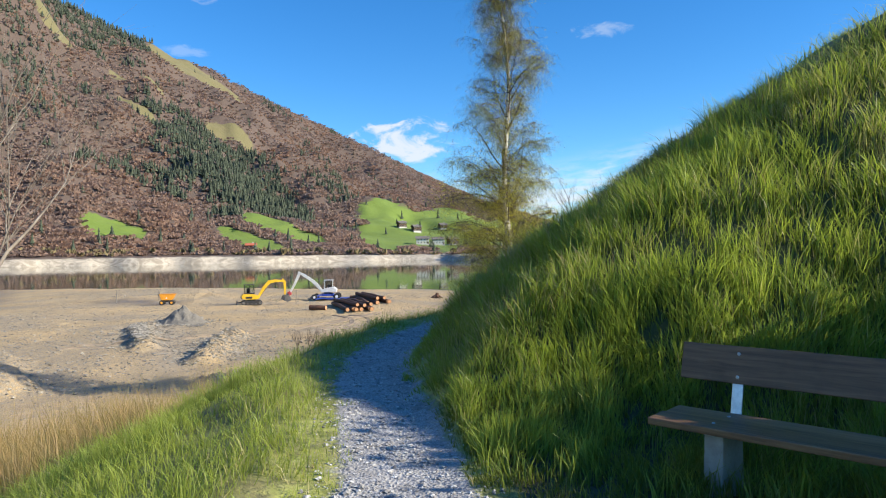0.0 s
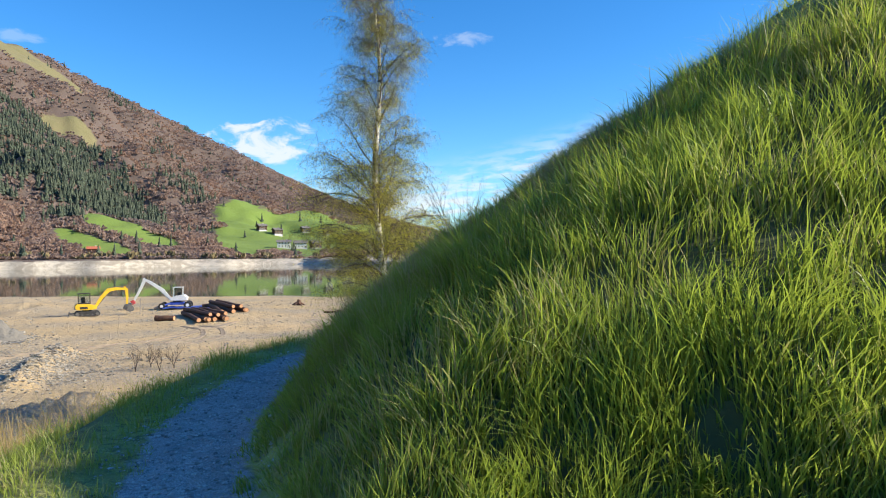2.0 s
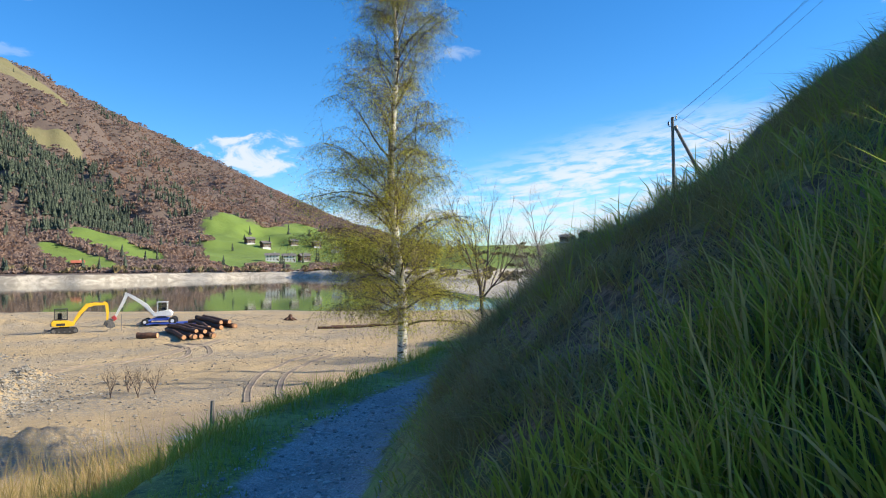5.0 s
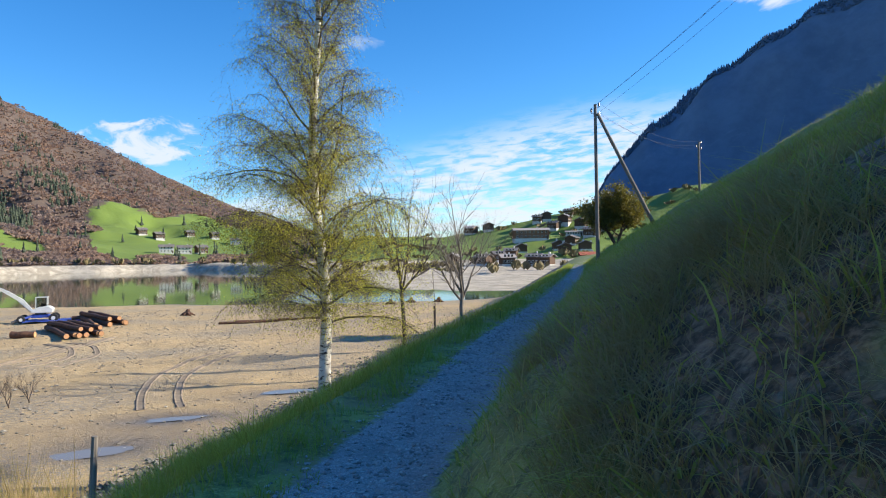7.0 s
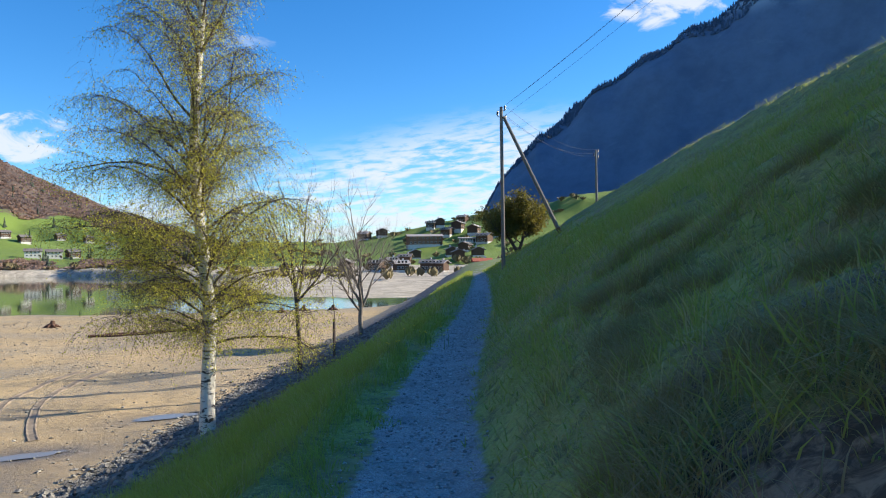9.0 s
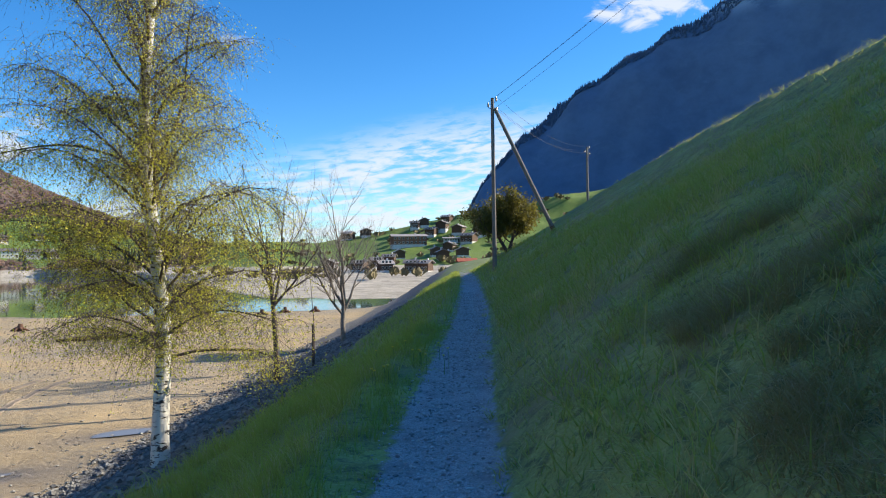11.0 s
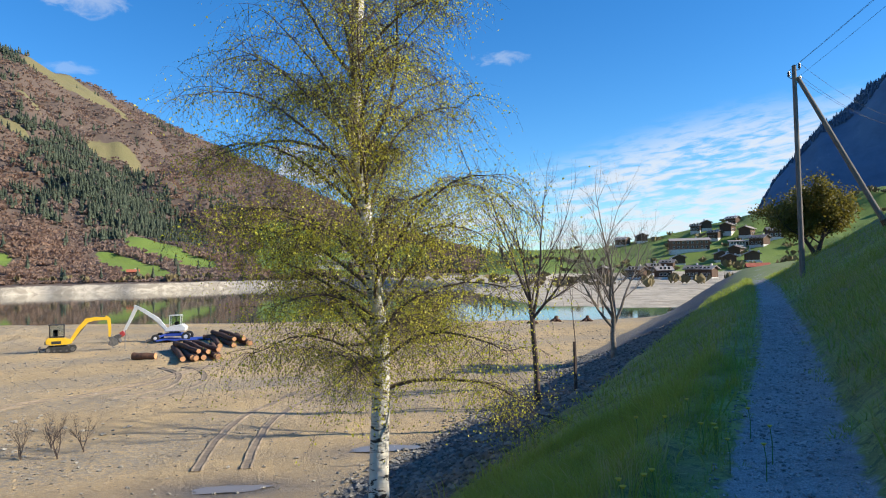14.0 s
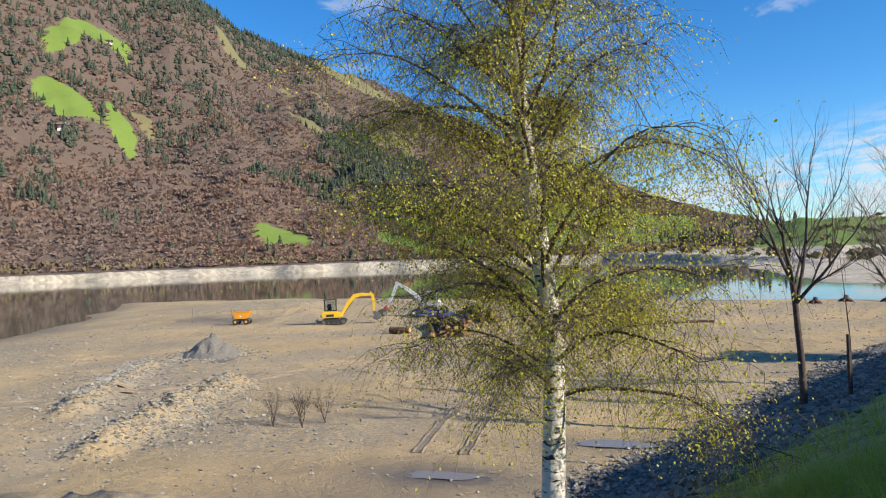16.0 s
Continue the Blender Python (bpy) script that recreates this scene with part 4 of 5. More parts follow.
CERAMIC = speckled("dark_ceramic", (0.03, 0.02, 0.018), (0.06, 0.04, 0.03), 9.0, 0.3)
WIRE = speckled("dark_wire", (0.03, 0.03, 0.032), (0.06, 0.06, 0.06), 9.0, 0.6, 0.5)


def bench(x, y, z, yaw):
    """A park bench: two concrete feet, steel back stays, two seat planks and one broad back plank. It faces its own -y."""
    thing = new("park_bench")
    lean = Matrix.Rotation(radians(-12), 4, "X")
    for sx in (-0.62, 0.62):
        foot = planed("foot", ((-0.17, -0.06), (0.17, -0.06), (0.14, 0.37), (-0.14, 0.37)), 0.12, CONCRETE, thing, "rough concrete foot", 0.015)
        foot.matrix_basis = pose(sx, 0.02, 0, 0, 0, 90)
        boxed("back_stay", (0.07, 0.012, 0.44), (sx, 0.238, 0.57), STEEL, thing, "galvanised steel stay", lean, 0.003)
        boxed("seat_bracket", (0.06, 0.42, 0.012), (sx, 0.02, 0.381), STEEL, thing, "", None, 0.003)
    for k, sy in enumerate((-0.12, 0.10)):
        boxed("seat_plank", (2.0, 0.20, 0.045), (0, sy, 0.412), SEAT_WOOD, thing, "worn reddish seat plank", pose(0, 0, 0, 3), 0.008)
    back = boxed("back_plank", (2.0, 0.04, 0.24), (0, 0.272, 0.735), BENCH_WOOD, thing, "broad dark-stained back plank", lean, 0.008)
    for sx in (-0.62, 0.62):
        for dz in (-0.072, 0.072):
            bolt = bmesh.new()
            bmesh.ops.create_uvsphere(bolt, u_segments=10, v_segments=6, radius=0.012)
            bmesh.ops.scale(bolt, vec=(1, 0.5, 1), verts=bolt.verts)
            ob = part("bolt", bolt, STEEL, back, "bright steel bolt")
            ob.matrix_basis = Matrix.Translation((sx, 0.272 + dz * 0.21 - 0.022, 0.735 + dz))
        for sy in (-0.12, 0.10):
            bolt = bmesh.new()
            bmesh.ops.create_uvsphere(bolt, u_segments=10, v_segments=6, radius=0.011)
            bmesh.ops.scale(bolt, vec=(1, 1, 0.5), verts=bolt.verts)
            ob = part("bolt", bolt, STEEL, thing)
            ob.matrix_basis = Matrix.Translation((sx, sy, 0.437))
    thing.matrix_basis = pose(x, y, z, 0, 0, yaw)
    return tagged(thing, "wooden park bench with concrete feet beside the path", "bench")


bench(5.30, 4.62, height(5.3, 4.62), -45)


def power_pole(x, y, foot_z, top_z, label, arms):
    thing = new("power_pole")
    tall = top_z - foot_z
    rodded("shaft", (0, 0, -0.6), (0, 0, tall), 0.13, POLE_WOOD, thing, "", 0.095, 14)
    rodded("pole_cap", (0, 0, tall), (0, 0, tall + 0.06), 0.11, WIRE, thing, "dark metal cap", 0.03)
    for dx, dz, side in arms:
        hook = Tubes()
        hook.add([(0, 0, tall - dz), (dx * 0.6, 0, tall - dz - 0.04), (dx, 0, tall - dz), (dx, 0, tall - dz + 0.12)], [0.018] * 4, 6)
        got = hook.mesh("insulator_hook", WIRE, thing)
        bm = bmesh.new()
        for k, r in enumerate((0.075, 0.06, 0.07, 0.045)):
            rod(bm, (dx, 0, tall - dz + 0.06 + 0.06 * k), (dx, 0, tall - dz + 0.12 + 0.06 * k), r, r * 0.7, 10)
        part("insulator", bm, CERAMIC, got, "dark ceramic insulator")
    thing.location = (x, y, foot_z)
    return tagged(thing, label, "pole")


ARMS = ((0.28, 0.15, 1), (-0.28, 0.55, -1), (0.30, 0.75, 1))
P1, P2, P3 = (26.6, 49.7, 10.75), (49.5, 67.6, 12.1), (24.0, 8.0, 21.5)
pole_near = power_pole(P1[0], P1[1], height(P1[0], P1[1]), P1[2], "tall weathered wooden power pole braced by slanting strut", ARMS)
power_pole(P2[0], P2[1], height(P2[0], P2[1]), P2[2], "weathered wooden power pole higher up the hillside", ARMS)
power_pole(P3[0], P3[1], height(P3[0], P3[1]), P3[2], "weathered wooden power pole on the top of the hill", ARMS)
foot = Vector((29.9, 48.2, height(29.9, 48.2) - 0.3)) - pole_near.location
head = Vector((0.12, -0.06, P1[2] - 0.55)) - Vector((0, 0, pole_near.location.z))
rodded("strut", foot, head, 0.13, POLE_WOOD, pole_near, "slanting wooden strut", 0.10, 14)
rodded("strut_shoe", foot, foot.lerp(head, 0.07), 0.145, RUST, pole_near, "dark tarred foot of the strut", 0.14, 14)


def wire(a, b, sag):
    a, b = Vector(a), Vector(b)
    line = [a.lerp(b, k / 16) - Vector((0, 0, sag * 4 * (k / 16) * (1 - k / 16))) for k in range(17)]
    one = Tubes()
    one.add([q - a for q in line], [0.007] * 17, 4)
    ob = one.mesh("power_line", WIRE, None)
    ob.location = a
    return tagged(ob, "thin dark power line slung between the poles", "cable", "power lines")


for dx, dz, side in ARMS:
    for far in (P2, P3):
        wire((P1[0] + dx, P1[1], P1[2] - dz + 0.3), (far[0] + dx, far[1], far[2] - dz + 0.3), 0.9)

# a sapling tied to a stake on the bank
stake = new("planting_stake")
rodded("post", (0, 0, -0.4), (0, 0, 1.75), 0.05, DARK_BARK, stake, "", 0.045, 10)
one = Tubes()
one.add([(0.05, 0, -0.1), (0.06, 0.02, 1.6), (-0.02, 0.03, 2.8), (-0.12, 0.02, 4.1)], [0.022, 0.018, 0.012, 0.005], 6)
for k, (h, a) in enumerate(((2.2, 0.5), (2.7, 3.0), (3.2, 1.2), (3.5, 4.4))):
    one.add([(0.0, 0.03, h), (0.15 * math.cos(a), 0.03 + 0.15 * math.sin(a), h + 0.3)], [0.007, 0.003], 4)
one.mesh("sapling", DARK_BARK, stake, )
stake.location = (13.4, 43.2, height(13.4, 43.2))
tagged(stake, "thin bare sapling tied to a dark wooden stake", "sapling")


# ---- machines and clutter on the drained lake bed ----
YELLOW = speckled("yellow_paint", (0.72, 0.43, 0.02), (0.80, 0.50, 0.03), 2.0, 0.4, 0.0, 6, 0.05, 0.01, 0.15)
ORANGE = speckled("orange_paint", (0.75, 0.30, 0.02), (0.82, 0.36, 0.03), 2.0, 0.45, 0.0, 6, 0.05, 0.01, 0.2)
WHITE = speckled("white_paint", (0.66, 0.66, 0.62), (0.76, 0.76, 0.73), 2.0, 0.4, 0.0, 6, 0.05, 0.01, 0.2)
RED = speckled("red_paint", (0.50, 0.05, 0.05), (0.60, 0.08, 0.07), 2.0, 0.45)
BLACK = speckled("black_rubber", (0.02, 0.02, 0.02), (0.045, 0.043, 0.04), 5.0, 0.8)
GREY = speckled("grey_iron", (0.10, 0.095, 0.09), (0.19, 0.18, 0.165), 5.0, 0.6, 0.4)
TARP = speckled("blue_tarpaulin", (0.03, 0.06, 0.30), (0.05, 0.10, 0.42), 2.0, 0.5)
GLASS, tree, shader = material("cab_glass", 0.06)
put(tree, shader.inputs["Base Color"], (0.75, 0.8, 0.8))
shader.inputs["Transmission Weight"].default_value = 1.0
shader.inputs["IOR"].default_value = 1.05


def beam(name, points, deep, wide, mat, parent, label=""):
    """A box-section arm along a bent line in the x-z plane; deep gives its depth at each point."""
    bm = bmesh.new()
    rings = []
    for k, (px, pz) in enumerate(points):
        a, b = points[max(k - 1, 0)], points[min(k + 1, len(points) - 1)]
        t = Vector((b[0] - a[0], 0, b[1] - a[1])).normalized()
        n = Vector((-t.z, 0, t.x)) * deep[k] / 2
        rings.append([bm.verts.new(Vector((px, sy, pz)) + s * n) for s, sy in ((1, -wide / 2), (1, wide / 2), (-1, wide / 2), (-1, -wide / 2))])
    for one, two in zip(rings, rings[1:]):
        for n in range(4):
            bm.faces.new((one[n], one[(n + 1) % 4], two[(n + 1) % 4], two[n]))
    bm.faces.new(rings[0])
    bm.faces.new(rings[-1][::-1])
    bmesh.ops.recalc_face_normals(bm, faces=bm.faces)
    return part(name, bm, mat, parent, label)


def cab(parent, x, z, long, tall, wide, y, frame_mat):
    """A driver's cab: glazed box with pillars, floor and roof."""
    shell = boxed("cab", (long, wide, 0.12), (x, y, z + 0.06), frame_mat, parent, "glazed driver's cab")
    boxed("cab_roof", (long + 0.06, wide + 0.06, 0.09), (x - 0.02, y, z + tall), frame_mat, shell, "", None, 0.03)
    for sx in (-1, 1):
        for sy in (-1, 1):
            boxed("pillar", (0.08, 0.07, tall), (x + sx * (long / 2 - 0.05), y + sy * (wide / 2 - 0.04), z + tall / 2), frame_mat, shell, "", None, 0.01)
    for sy in (-1, 1):
        boxed("pane", (long - 0.22, 0.02, tall - 0.3), (x, y + sy * (wide / 2 - 0.03), z + tall / 2 + 0.05), GLASS, shell, "", None, 0)
    for sx in (-1, 1):
        boxed("pane", (0.02, wide - 0.2, tall - 0.3), (x + sx * (long / 2 - 0.04), y, z + tall / 2 + 0.05), GLASS, shell, "", None, 0)
    boxed("driver_seat", (0.45, 0.5, 0.7), (x - 0.12, y, z + 0.5), BLACK, shell, "", None, 0.08)
    return shell


def tracked_excavator(x, y, z, yaw):
    """Yellow tracked excavator; its arm reaches along its own +x."""
    thing = new("excavator")
    for sy in (-0.85, 0.85):
        n = 20
        outline = [(1.15 + 0.31 * math.cos(a), 0.34 + 0.31 * math.sin(a)) for a in np.linspace(-math.pi / 2, math.pi / 2, 9)] + [(-1.15 + 0.31 * math.cos(a), 0.34 + 0.31 * math.sin(a)) for a in np.linspace(math.pi / 2, 3 * math.pi / 2, 9)]
        belt = planed("crawler_track", outline, 0.45, BLACK, thing, "dusty rubber crawler track", 0.02, sy)
        for k in range(5):
            rodded("track_roller", (-1.15 + 0.575 * k, sy - 0.25, 0.34 if k in (0, 4) else 0.22), (-1.15 + 0.575 * k, sy + 0.25, 0.34 if k in (0, 4) else 0.22), 0.22 if k in (0, 4) else 0.11, GREY, belt)
    boxed("undercarriage", (1.5, 1.3, 0.3), (0, 0, 0.5), GREY, thing, "", None, 0.04)
    blade = planed("dozer_blade", ((-2.15, 0.05), (-1.98, 0.0), (-2.06, 0.3), (-1.96, 0.6), (-2.1, 0.6)), 2.2, GREY, thing, "grey dozer blade", 0.01)
    for sy in (-0.4, 0.4):
        rodded("blade_arm", (-2.05, sy, 0.35), (-0.6, sy, 0.45), 0.07, GREY, blade)
    rodded("slew_ring", (0, 0, 0.6), (0, 0, 0.82), 0.55, GREY, thing, "", None, 24)
    planed("body", ((-1.35, 0.95), (-1.42, 1.35), (-1.2, 1.62), (0.1, 1.6), (1.05, 1.35), (1.1, 0.95), (0.6, 0.82), (-0.9, 0.82)), 1.9, YELLOW, thing, "bright yellow bodywork", 0.06)
    planed("counterweight", ((-1.5, 0.92), (-1.52, 1.2), (-1.36, 1.2), (-1.32, 0.9)), 1.85, GREY, thing, "", 0.03)
    boxed("engine_panel", (0.9, 0.04, 0.3), (-0.4, -0.96, 1.1), BLACK, thing, "black side panel", None, 0.02)
    cab(thing, -0.35, 1.6, 1.45, 1.35, 1.0, -0.42, BLACK)
    boom = beam("boom", ((1.0, 1.2), (1.7, 2.35), (2.5, 3.25), (3.3, 3.4), (4.6, 3.35)), (0.3, 0.42, 0.5, 0.4, 0.26), 0.3, YELLOW, thing, "bent yellow boom")
    rodded("boom_cylinder", (1.0, 0.0, 1.0), (2.35, 0.0, 2.75), 0.08, GREY, boom, "steel hydraulic cylinder")
    stick = beam("stick", ((4.35, 3.65), (4.65, 3.3), (4.75, 2.2), (4.7, 1.35)), (0.2, 0.38, 0.3, 0.2), 0.24, YELLOW, thing, "yellow stick of the arm")
    rodded("stick_cylinder", (2.9, 0, 3.62), (4.4, 0, 3.62), 0.07, GREY, stick)
    planed("bucket", ((4.55, 1.35), (4.95, 1.35), (5.45, 1.0), (5.6, 0.5), (5.0, 0.28), (4.55, 0.5), (4.75, 0.9)), 0.9, GREY, thing, "worn iron bucket", 0.02)
    thing.matrix_basis = pose(x, y, z, 0, 0, yaw) @ Matrix.Scale(0.9, 4)
    return tagged(thing, "yellow tracked excavator with lowered bucket on lake bed", "excavator")


def wheel(name, parent, at, r, wide, hub_mat):
    bm = rod(bmesh.new(), (at[0], at[1] - wide / 2, at[2]), (at[0], at[1] + wide / 2, at[2]), r, r, 22)
    bmesh.ops.bevel(bm, geom=list(bm.edges), offset=r * 0.12, segments=2, affect="EDGES")
    made = part(name, bm, BLACK, parent, "muddy black tyre")
    rodded("hub", (at[0], at[1] - wide / 2 - 0.02, at[2]), (at[0], at[1] + wide / 2 + 0.02, at[2]), r * 0.45, hub_mat, made)
    return made


def walking_excavator(x, y, z, yaw):
    """White walking excavator on wheels and legs; its arm reaches along its own +x."""
    thing = new("walking_excavator")
    boxed("chassis", (1.9, 1.5, 0.4), (0, 0, 0.75), TARP, thing, "blue painted chassis", None, 0.06)
    for sx, sy, r in ((-1.5, -1.1, 0.52), (-1.5, 1.1, 0.52), (1.9, -1.3, 0.45), (1.9, 1.3, 0.45)):
        leg = rodded("leg", (sx * 0.45, sy * 0.5, 0.8), (sx, sy * 0.9, r), 0.13, TARP, thing, "blue hydraulic leg")
        wheel("wheel", leg, (sx, sy, r), r, 0.42, WHITE)
        if sx > 0:
            rodded("foot_claw", (sx, sy, r), (sx + 1.0, sy, 0.12), 0.12, GREY, leg, "", 0.2)
    rodded("slew_ring", (0, 0, 0.9), (0, 0, 1.15), 0.6, GREY, thing, "", None, 24)
    planed("body", ((-1.35, 1.15), (-1.45, 1.6), (-1.0, 1.95), (0.2, 1.8), (0.95, 1.5), (1.0, 1.15)), 1.9, WHITE, thing, "rounded white engine cover", 0.08)
    cab(thing, -0.1, 1.4, 1.35, 1.6, 1.0, -0.45, WHITE)
    boom = beam("boom", ((0.9, 1.4), (1.9, 2.6), (3.1, 3.45), (4.2, 4.15)), (0.3, 0.45, 0.42, 0.28), 0.3, WHITE, thing, "raised white boom")
    rodded("boom_cylinder", (0.9, 0, 1.15), (2.4, 0, 2.7), 0.08, STEEL, boom)
    stick = beam("stick", ((4.45, 4.4), (4.35, 4.0), (5.0, 2.6), (5.7, 1.3)), (0.2, 0.42, 0.34, 0.24), 0.26, WHITE, thing, "white telescopic stick")
    rodded("stick_cylinder", (3.2, 0, 3.75), (4.4, 0, 4.35), 0.07, STEEL, stick)
    boxed("quick_coupler", (0.5, 0.4, 0.6), (5.85, 0, 1.05), RED, thing, "red quick coupler", pose(0, 0, 0, 0, 30), 0.05)
    planed("bucket", ((5.8, 0.9), (6.4, 1.0), (6.9, 0.75), (7.1, 0.25), (6.6, 0.02), (6.0, 0.1), (6.2, 0.5)), 1.1, GREY, thing, "muddy iron bucket", 0.02)
    thing.matrix_basis = pose(x, y, z, 0, 0, yaw) @ Matrix.Scale(0.92, 4)
    return tagged(thing, "white walking excavator with raised boom beside blue sheet", "excavator")


def dumper(x, y, z, yaw):
    thing = new("mini_dumper")
    boxed("chassis", (1.7, 0.7, 0.22), (0, 0, 0.5), GREY, thing, "", None, 0.03)
    for sx in (-0.6, 0.6):
        for sy in (-0.5, 0.5):
            wheel("wheel", thing, (sx, sy, 0.33), 0.33, 0.28, ORANGE)
    skip = planed("skip", ((-0.65, 0.65), (0.6, 0.65), (1.05, 1.42), (-0.9, 1.42)), 1.25, ORANGE, thing, "orange-yellow tipping skip", 0.05)
    boxed("skip_rim", (2.0, 1.32, 0.06), (0.07, 0, 1.42), ORANGE, skip, "", None, 0.02)
    sign = planed("warning_triangle", ((-0.12, 0.85), (0.12, 0.85), (0.0, 1.08)), 0.01, WHITE, skip, "pale triangular sign", 0, -0.635)
    for sy in (-0.4, 0.4):
        rodded("handle_bar", (-0.95, sy, 0.6), (-1.05, sy, 1.75), 0.025, GREY, thing)
    rodded("handle_bar", (-1.05, -0.4, 1.75), (-1.05, 0.4, 1.75), 0.025, GREY, thing)
    thing.matrix_basis = pose(x, y, z, 0, 0, yaw)
    return tagged(thing, "small orange site dumper standing on lake bed", "dumper")


tracked_excavator(-22.0, 92.0, height(-22.0, 92.0) - 0.02, 18)
walking_excavator(-13.6, 101.0, height(-13.6, 101.0) - 0.02, 183)
dumper(-33.2, 92.6, height(-33.2, 92.6) - 0.01, 12)

# blue sheet spread under the walking excavator
bm = bmesh.new()
bmesh.ops.create_grid(bm, x_segments=24, y_segments=16, size=1)
for v in bm.verts:
    v.co = Vector((v.co.x * 3.4 + 0.25 * math.sin(v.co.y * 5), v.co.y * 1.8 + 0.2 * math.sin(v.co.x * 7), 0.10 + 0.05 * math.sin(v.co.x * 11) * math.cos(v.co.y * 9)))
bmesh.ops.solidify(bm, geom=bm.faces, thickness=0.02)
sheet = part("tarpaulin", bm, TARP)
sheet.location = (-11.8, 100.4, height(-11.8, 100.4) + 0.03)
tagged(sheet, "crumpled blue tarpaulin lying on the mud", "tarpaulin")

LOG_BARK = speckled("log_bark", (0.075, 0.04, 0.028), (0.17, 0.085, 0.05), 3.0, 0.9)
LOG_END = speckled("log_end", (0.58, 0.29, 0.13), (0.68, 0.38, 0.19), 6.0, 0.8)


def log(x, y, z, yaw, long, thick, tip=0.0, label="long dark-barked log with pale orange cut ends", group="logs piled on the bed"):
    thing = new("log")
    rng = np.random.RandomState(int(abs(x * 31 + y * 17 + z * 7) * 10) % 9999)
    body = Tubes()
    line = [Vector((long * (k / 8 - 0.5), 0.05 * math.sin(k + x), 0.03 * math.cos(k * 1.3 + y))) for k in range(9)]
    body.add(line, [thick * (1.06 - 0.02 * k + rng.uniform(-0.03, 0.03)) for k in range(9)], 12)
    body.mesh("bark", LOG_BARK, thing)
    for k in (0, 8):
        s = -1 if k == 0 else 1
        rodded("cut_end", line[k] - Vector((0.04 * s, 0, 0)), line[k] + Vector((0.012 * s, 0, 0)), thick * (1.0 if k == 0 else 0.86), LOG_END, thing, "pale orange sawn end")
    thing.matrix_basis = pose(x, y, z, 0, tip, yaw)
    return tagged(thing, label, "log", group)


rng = np.random.RandomState(23)
for k in range(6):
    lx, ly = -9.3 + 0.58 * k, 84.0 + 0.22 * k
    log(lx, ly, height(lx, ly) + 0.26, -73 + rng.uniform(-4, 4), rng.uniform(9.5, 11.5), 0.25)
for k in range(3):
    lx, ly = -8.7 + 0.75 * k, 84.6 + 0.3 * k
    log(lx, ly, height(lx, ly) + 0.70, -69 + rng.uniform(-4, 4), rng.uniform(9, 11), 0.22)
for k in range(5):
    lx, ly = -8.0 + 0.62 * k, 94.6 + 0.3 * k
    log(lx, ly, height(lx, ly) + 0.28, -74 + rng.uniform(-5, 5), rng.uniform(11, 13), 0.27)
for k in range(2):
    lx, ly = -7.4 + 0.8 * k, 95.2 + 0.4 * k
    log(lx, ly, height(lx, ly) + 0.76, -73 + rng.uniform(-5, 5), rng.uniform(10, 12), 0.24)
log(-11.6, 82.0, height(-11.6, 82) + 0.3, -12, 2.0, 0.3)
log(-8.0, 99.0, height(-8, 99) + 0.3, -15, 4.5, 0.28)
for lx, ly, long, yaw in ((8.5, 87.0, 7.0, -6), (13.0, 86.3, 5.0, 4), (11.0, 88.0, 9.0, -2)):
    log(lx, ly, height(lx, ly) + 0.12, yaw, long, 0.13, 0, "thin debarked trunk lying on the lake bed", "thin trunks")


def stones(name, count, spot, low, high, mat, seed, label):
    """Many rough stones in one mesh; spot(rng, n) gives their places."""
    rng = np.random.RandomState(seed)
    x, y = spot(rng, count)
    z = ground_parts(x, y)[0]
    n = len(x)
    r = low * (high / low) ** (rng.uniform(0, 1, n) ** 2.2)
    shape = np.array([(1, 0, 0), (-1, 0, 0), (0, 1, 0), (0, -1, 0), (0, 0, 1), (0, 0, -1), (.6, .6, .55), (-.6, .6, .5), (-.6, -.6, .55), (.6, -.6, .5)])
    tri = np.array([(4, 0, 6), (4, 6, 2), (4, 2, 7), (4, 7, 1), (4, 1, 8), (4, 8, 3), (4, 3, 9), (4, 9, 0), (5, 6, 0), (5, 2, 6), (5, 7, 2), (5, 1, 7), (5, 8, 1), (5, 3, 8), (5, 9, 3), (5, 0, 9)])
    a = rng.uniform(0, 6.3, n)
    pts = shape[None] * rng.uniform(0.65, 1.25, (n, 10, 1)) * np.stack([r * rng.uniform(0.8, 1.4, n), r * rng.uniform(0.7, 1.2, n), r * rng.uniform(0.45, 0.85, n)], -1)[:, None]
    c, s = np.cos(a)[:, None], np.sin(a)[:, None]
    verts = np.stack([pts[..., 0] * c - pts[..., 1] * s + x[:, None], pts[..., 0] * s + pts[..., 1] * c + y[:, None], pts[..., 2] + (z + r * 0.15)[:, None]], -1).reshape(-1, 3)
    faces = (10 * np.arange(n)[:, None, None] + tri[None]).reshape(-1, 3)
    return tagged(from_arrays(name, verts, faces, mat), label, "stones", kind="stuff")


def stone_material(name, low, high):
    made, tree, shader = material(name, 0.9)
    odd = tree.nodes.new("ShaderNodeNewGeometry").outputs["Random Per Island"]
    dull, pale = blend(tree, odd, low, high), blend(tree, odd, tuple(1.4 * c for c in low), tuple(1.27 * c for c in high))
    put(tree, shader.inputs["Base Color"], blend(tree, grain(tree, 14, 3, 0.6, place_of(tree)), dull, pale))
    return made


STONE = stone_material("stone", (0.14, 0.13, 0.11), (0.36, 0.33, 0.27))
RUBBLE = stone_material("rubble", (0.085, 0.08, 0.072), (0.25, 0.235, 0.20))


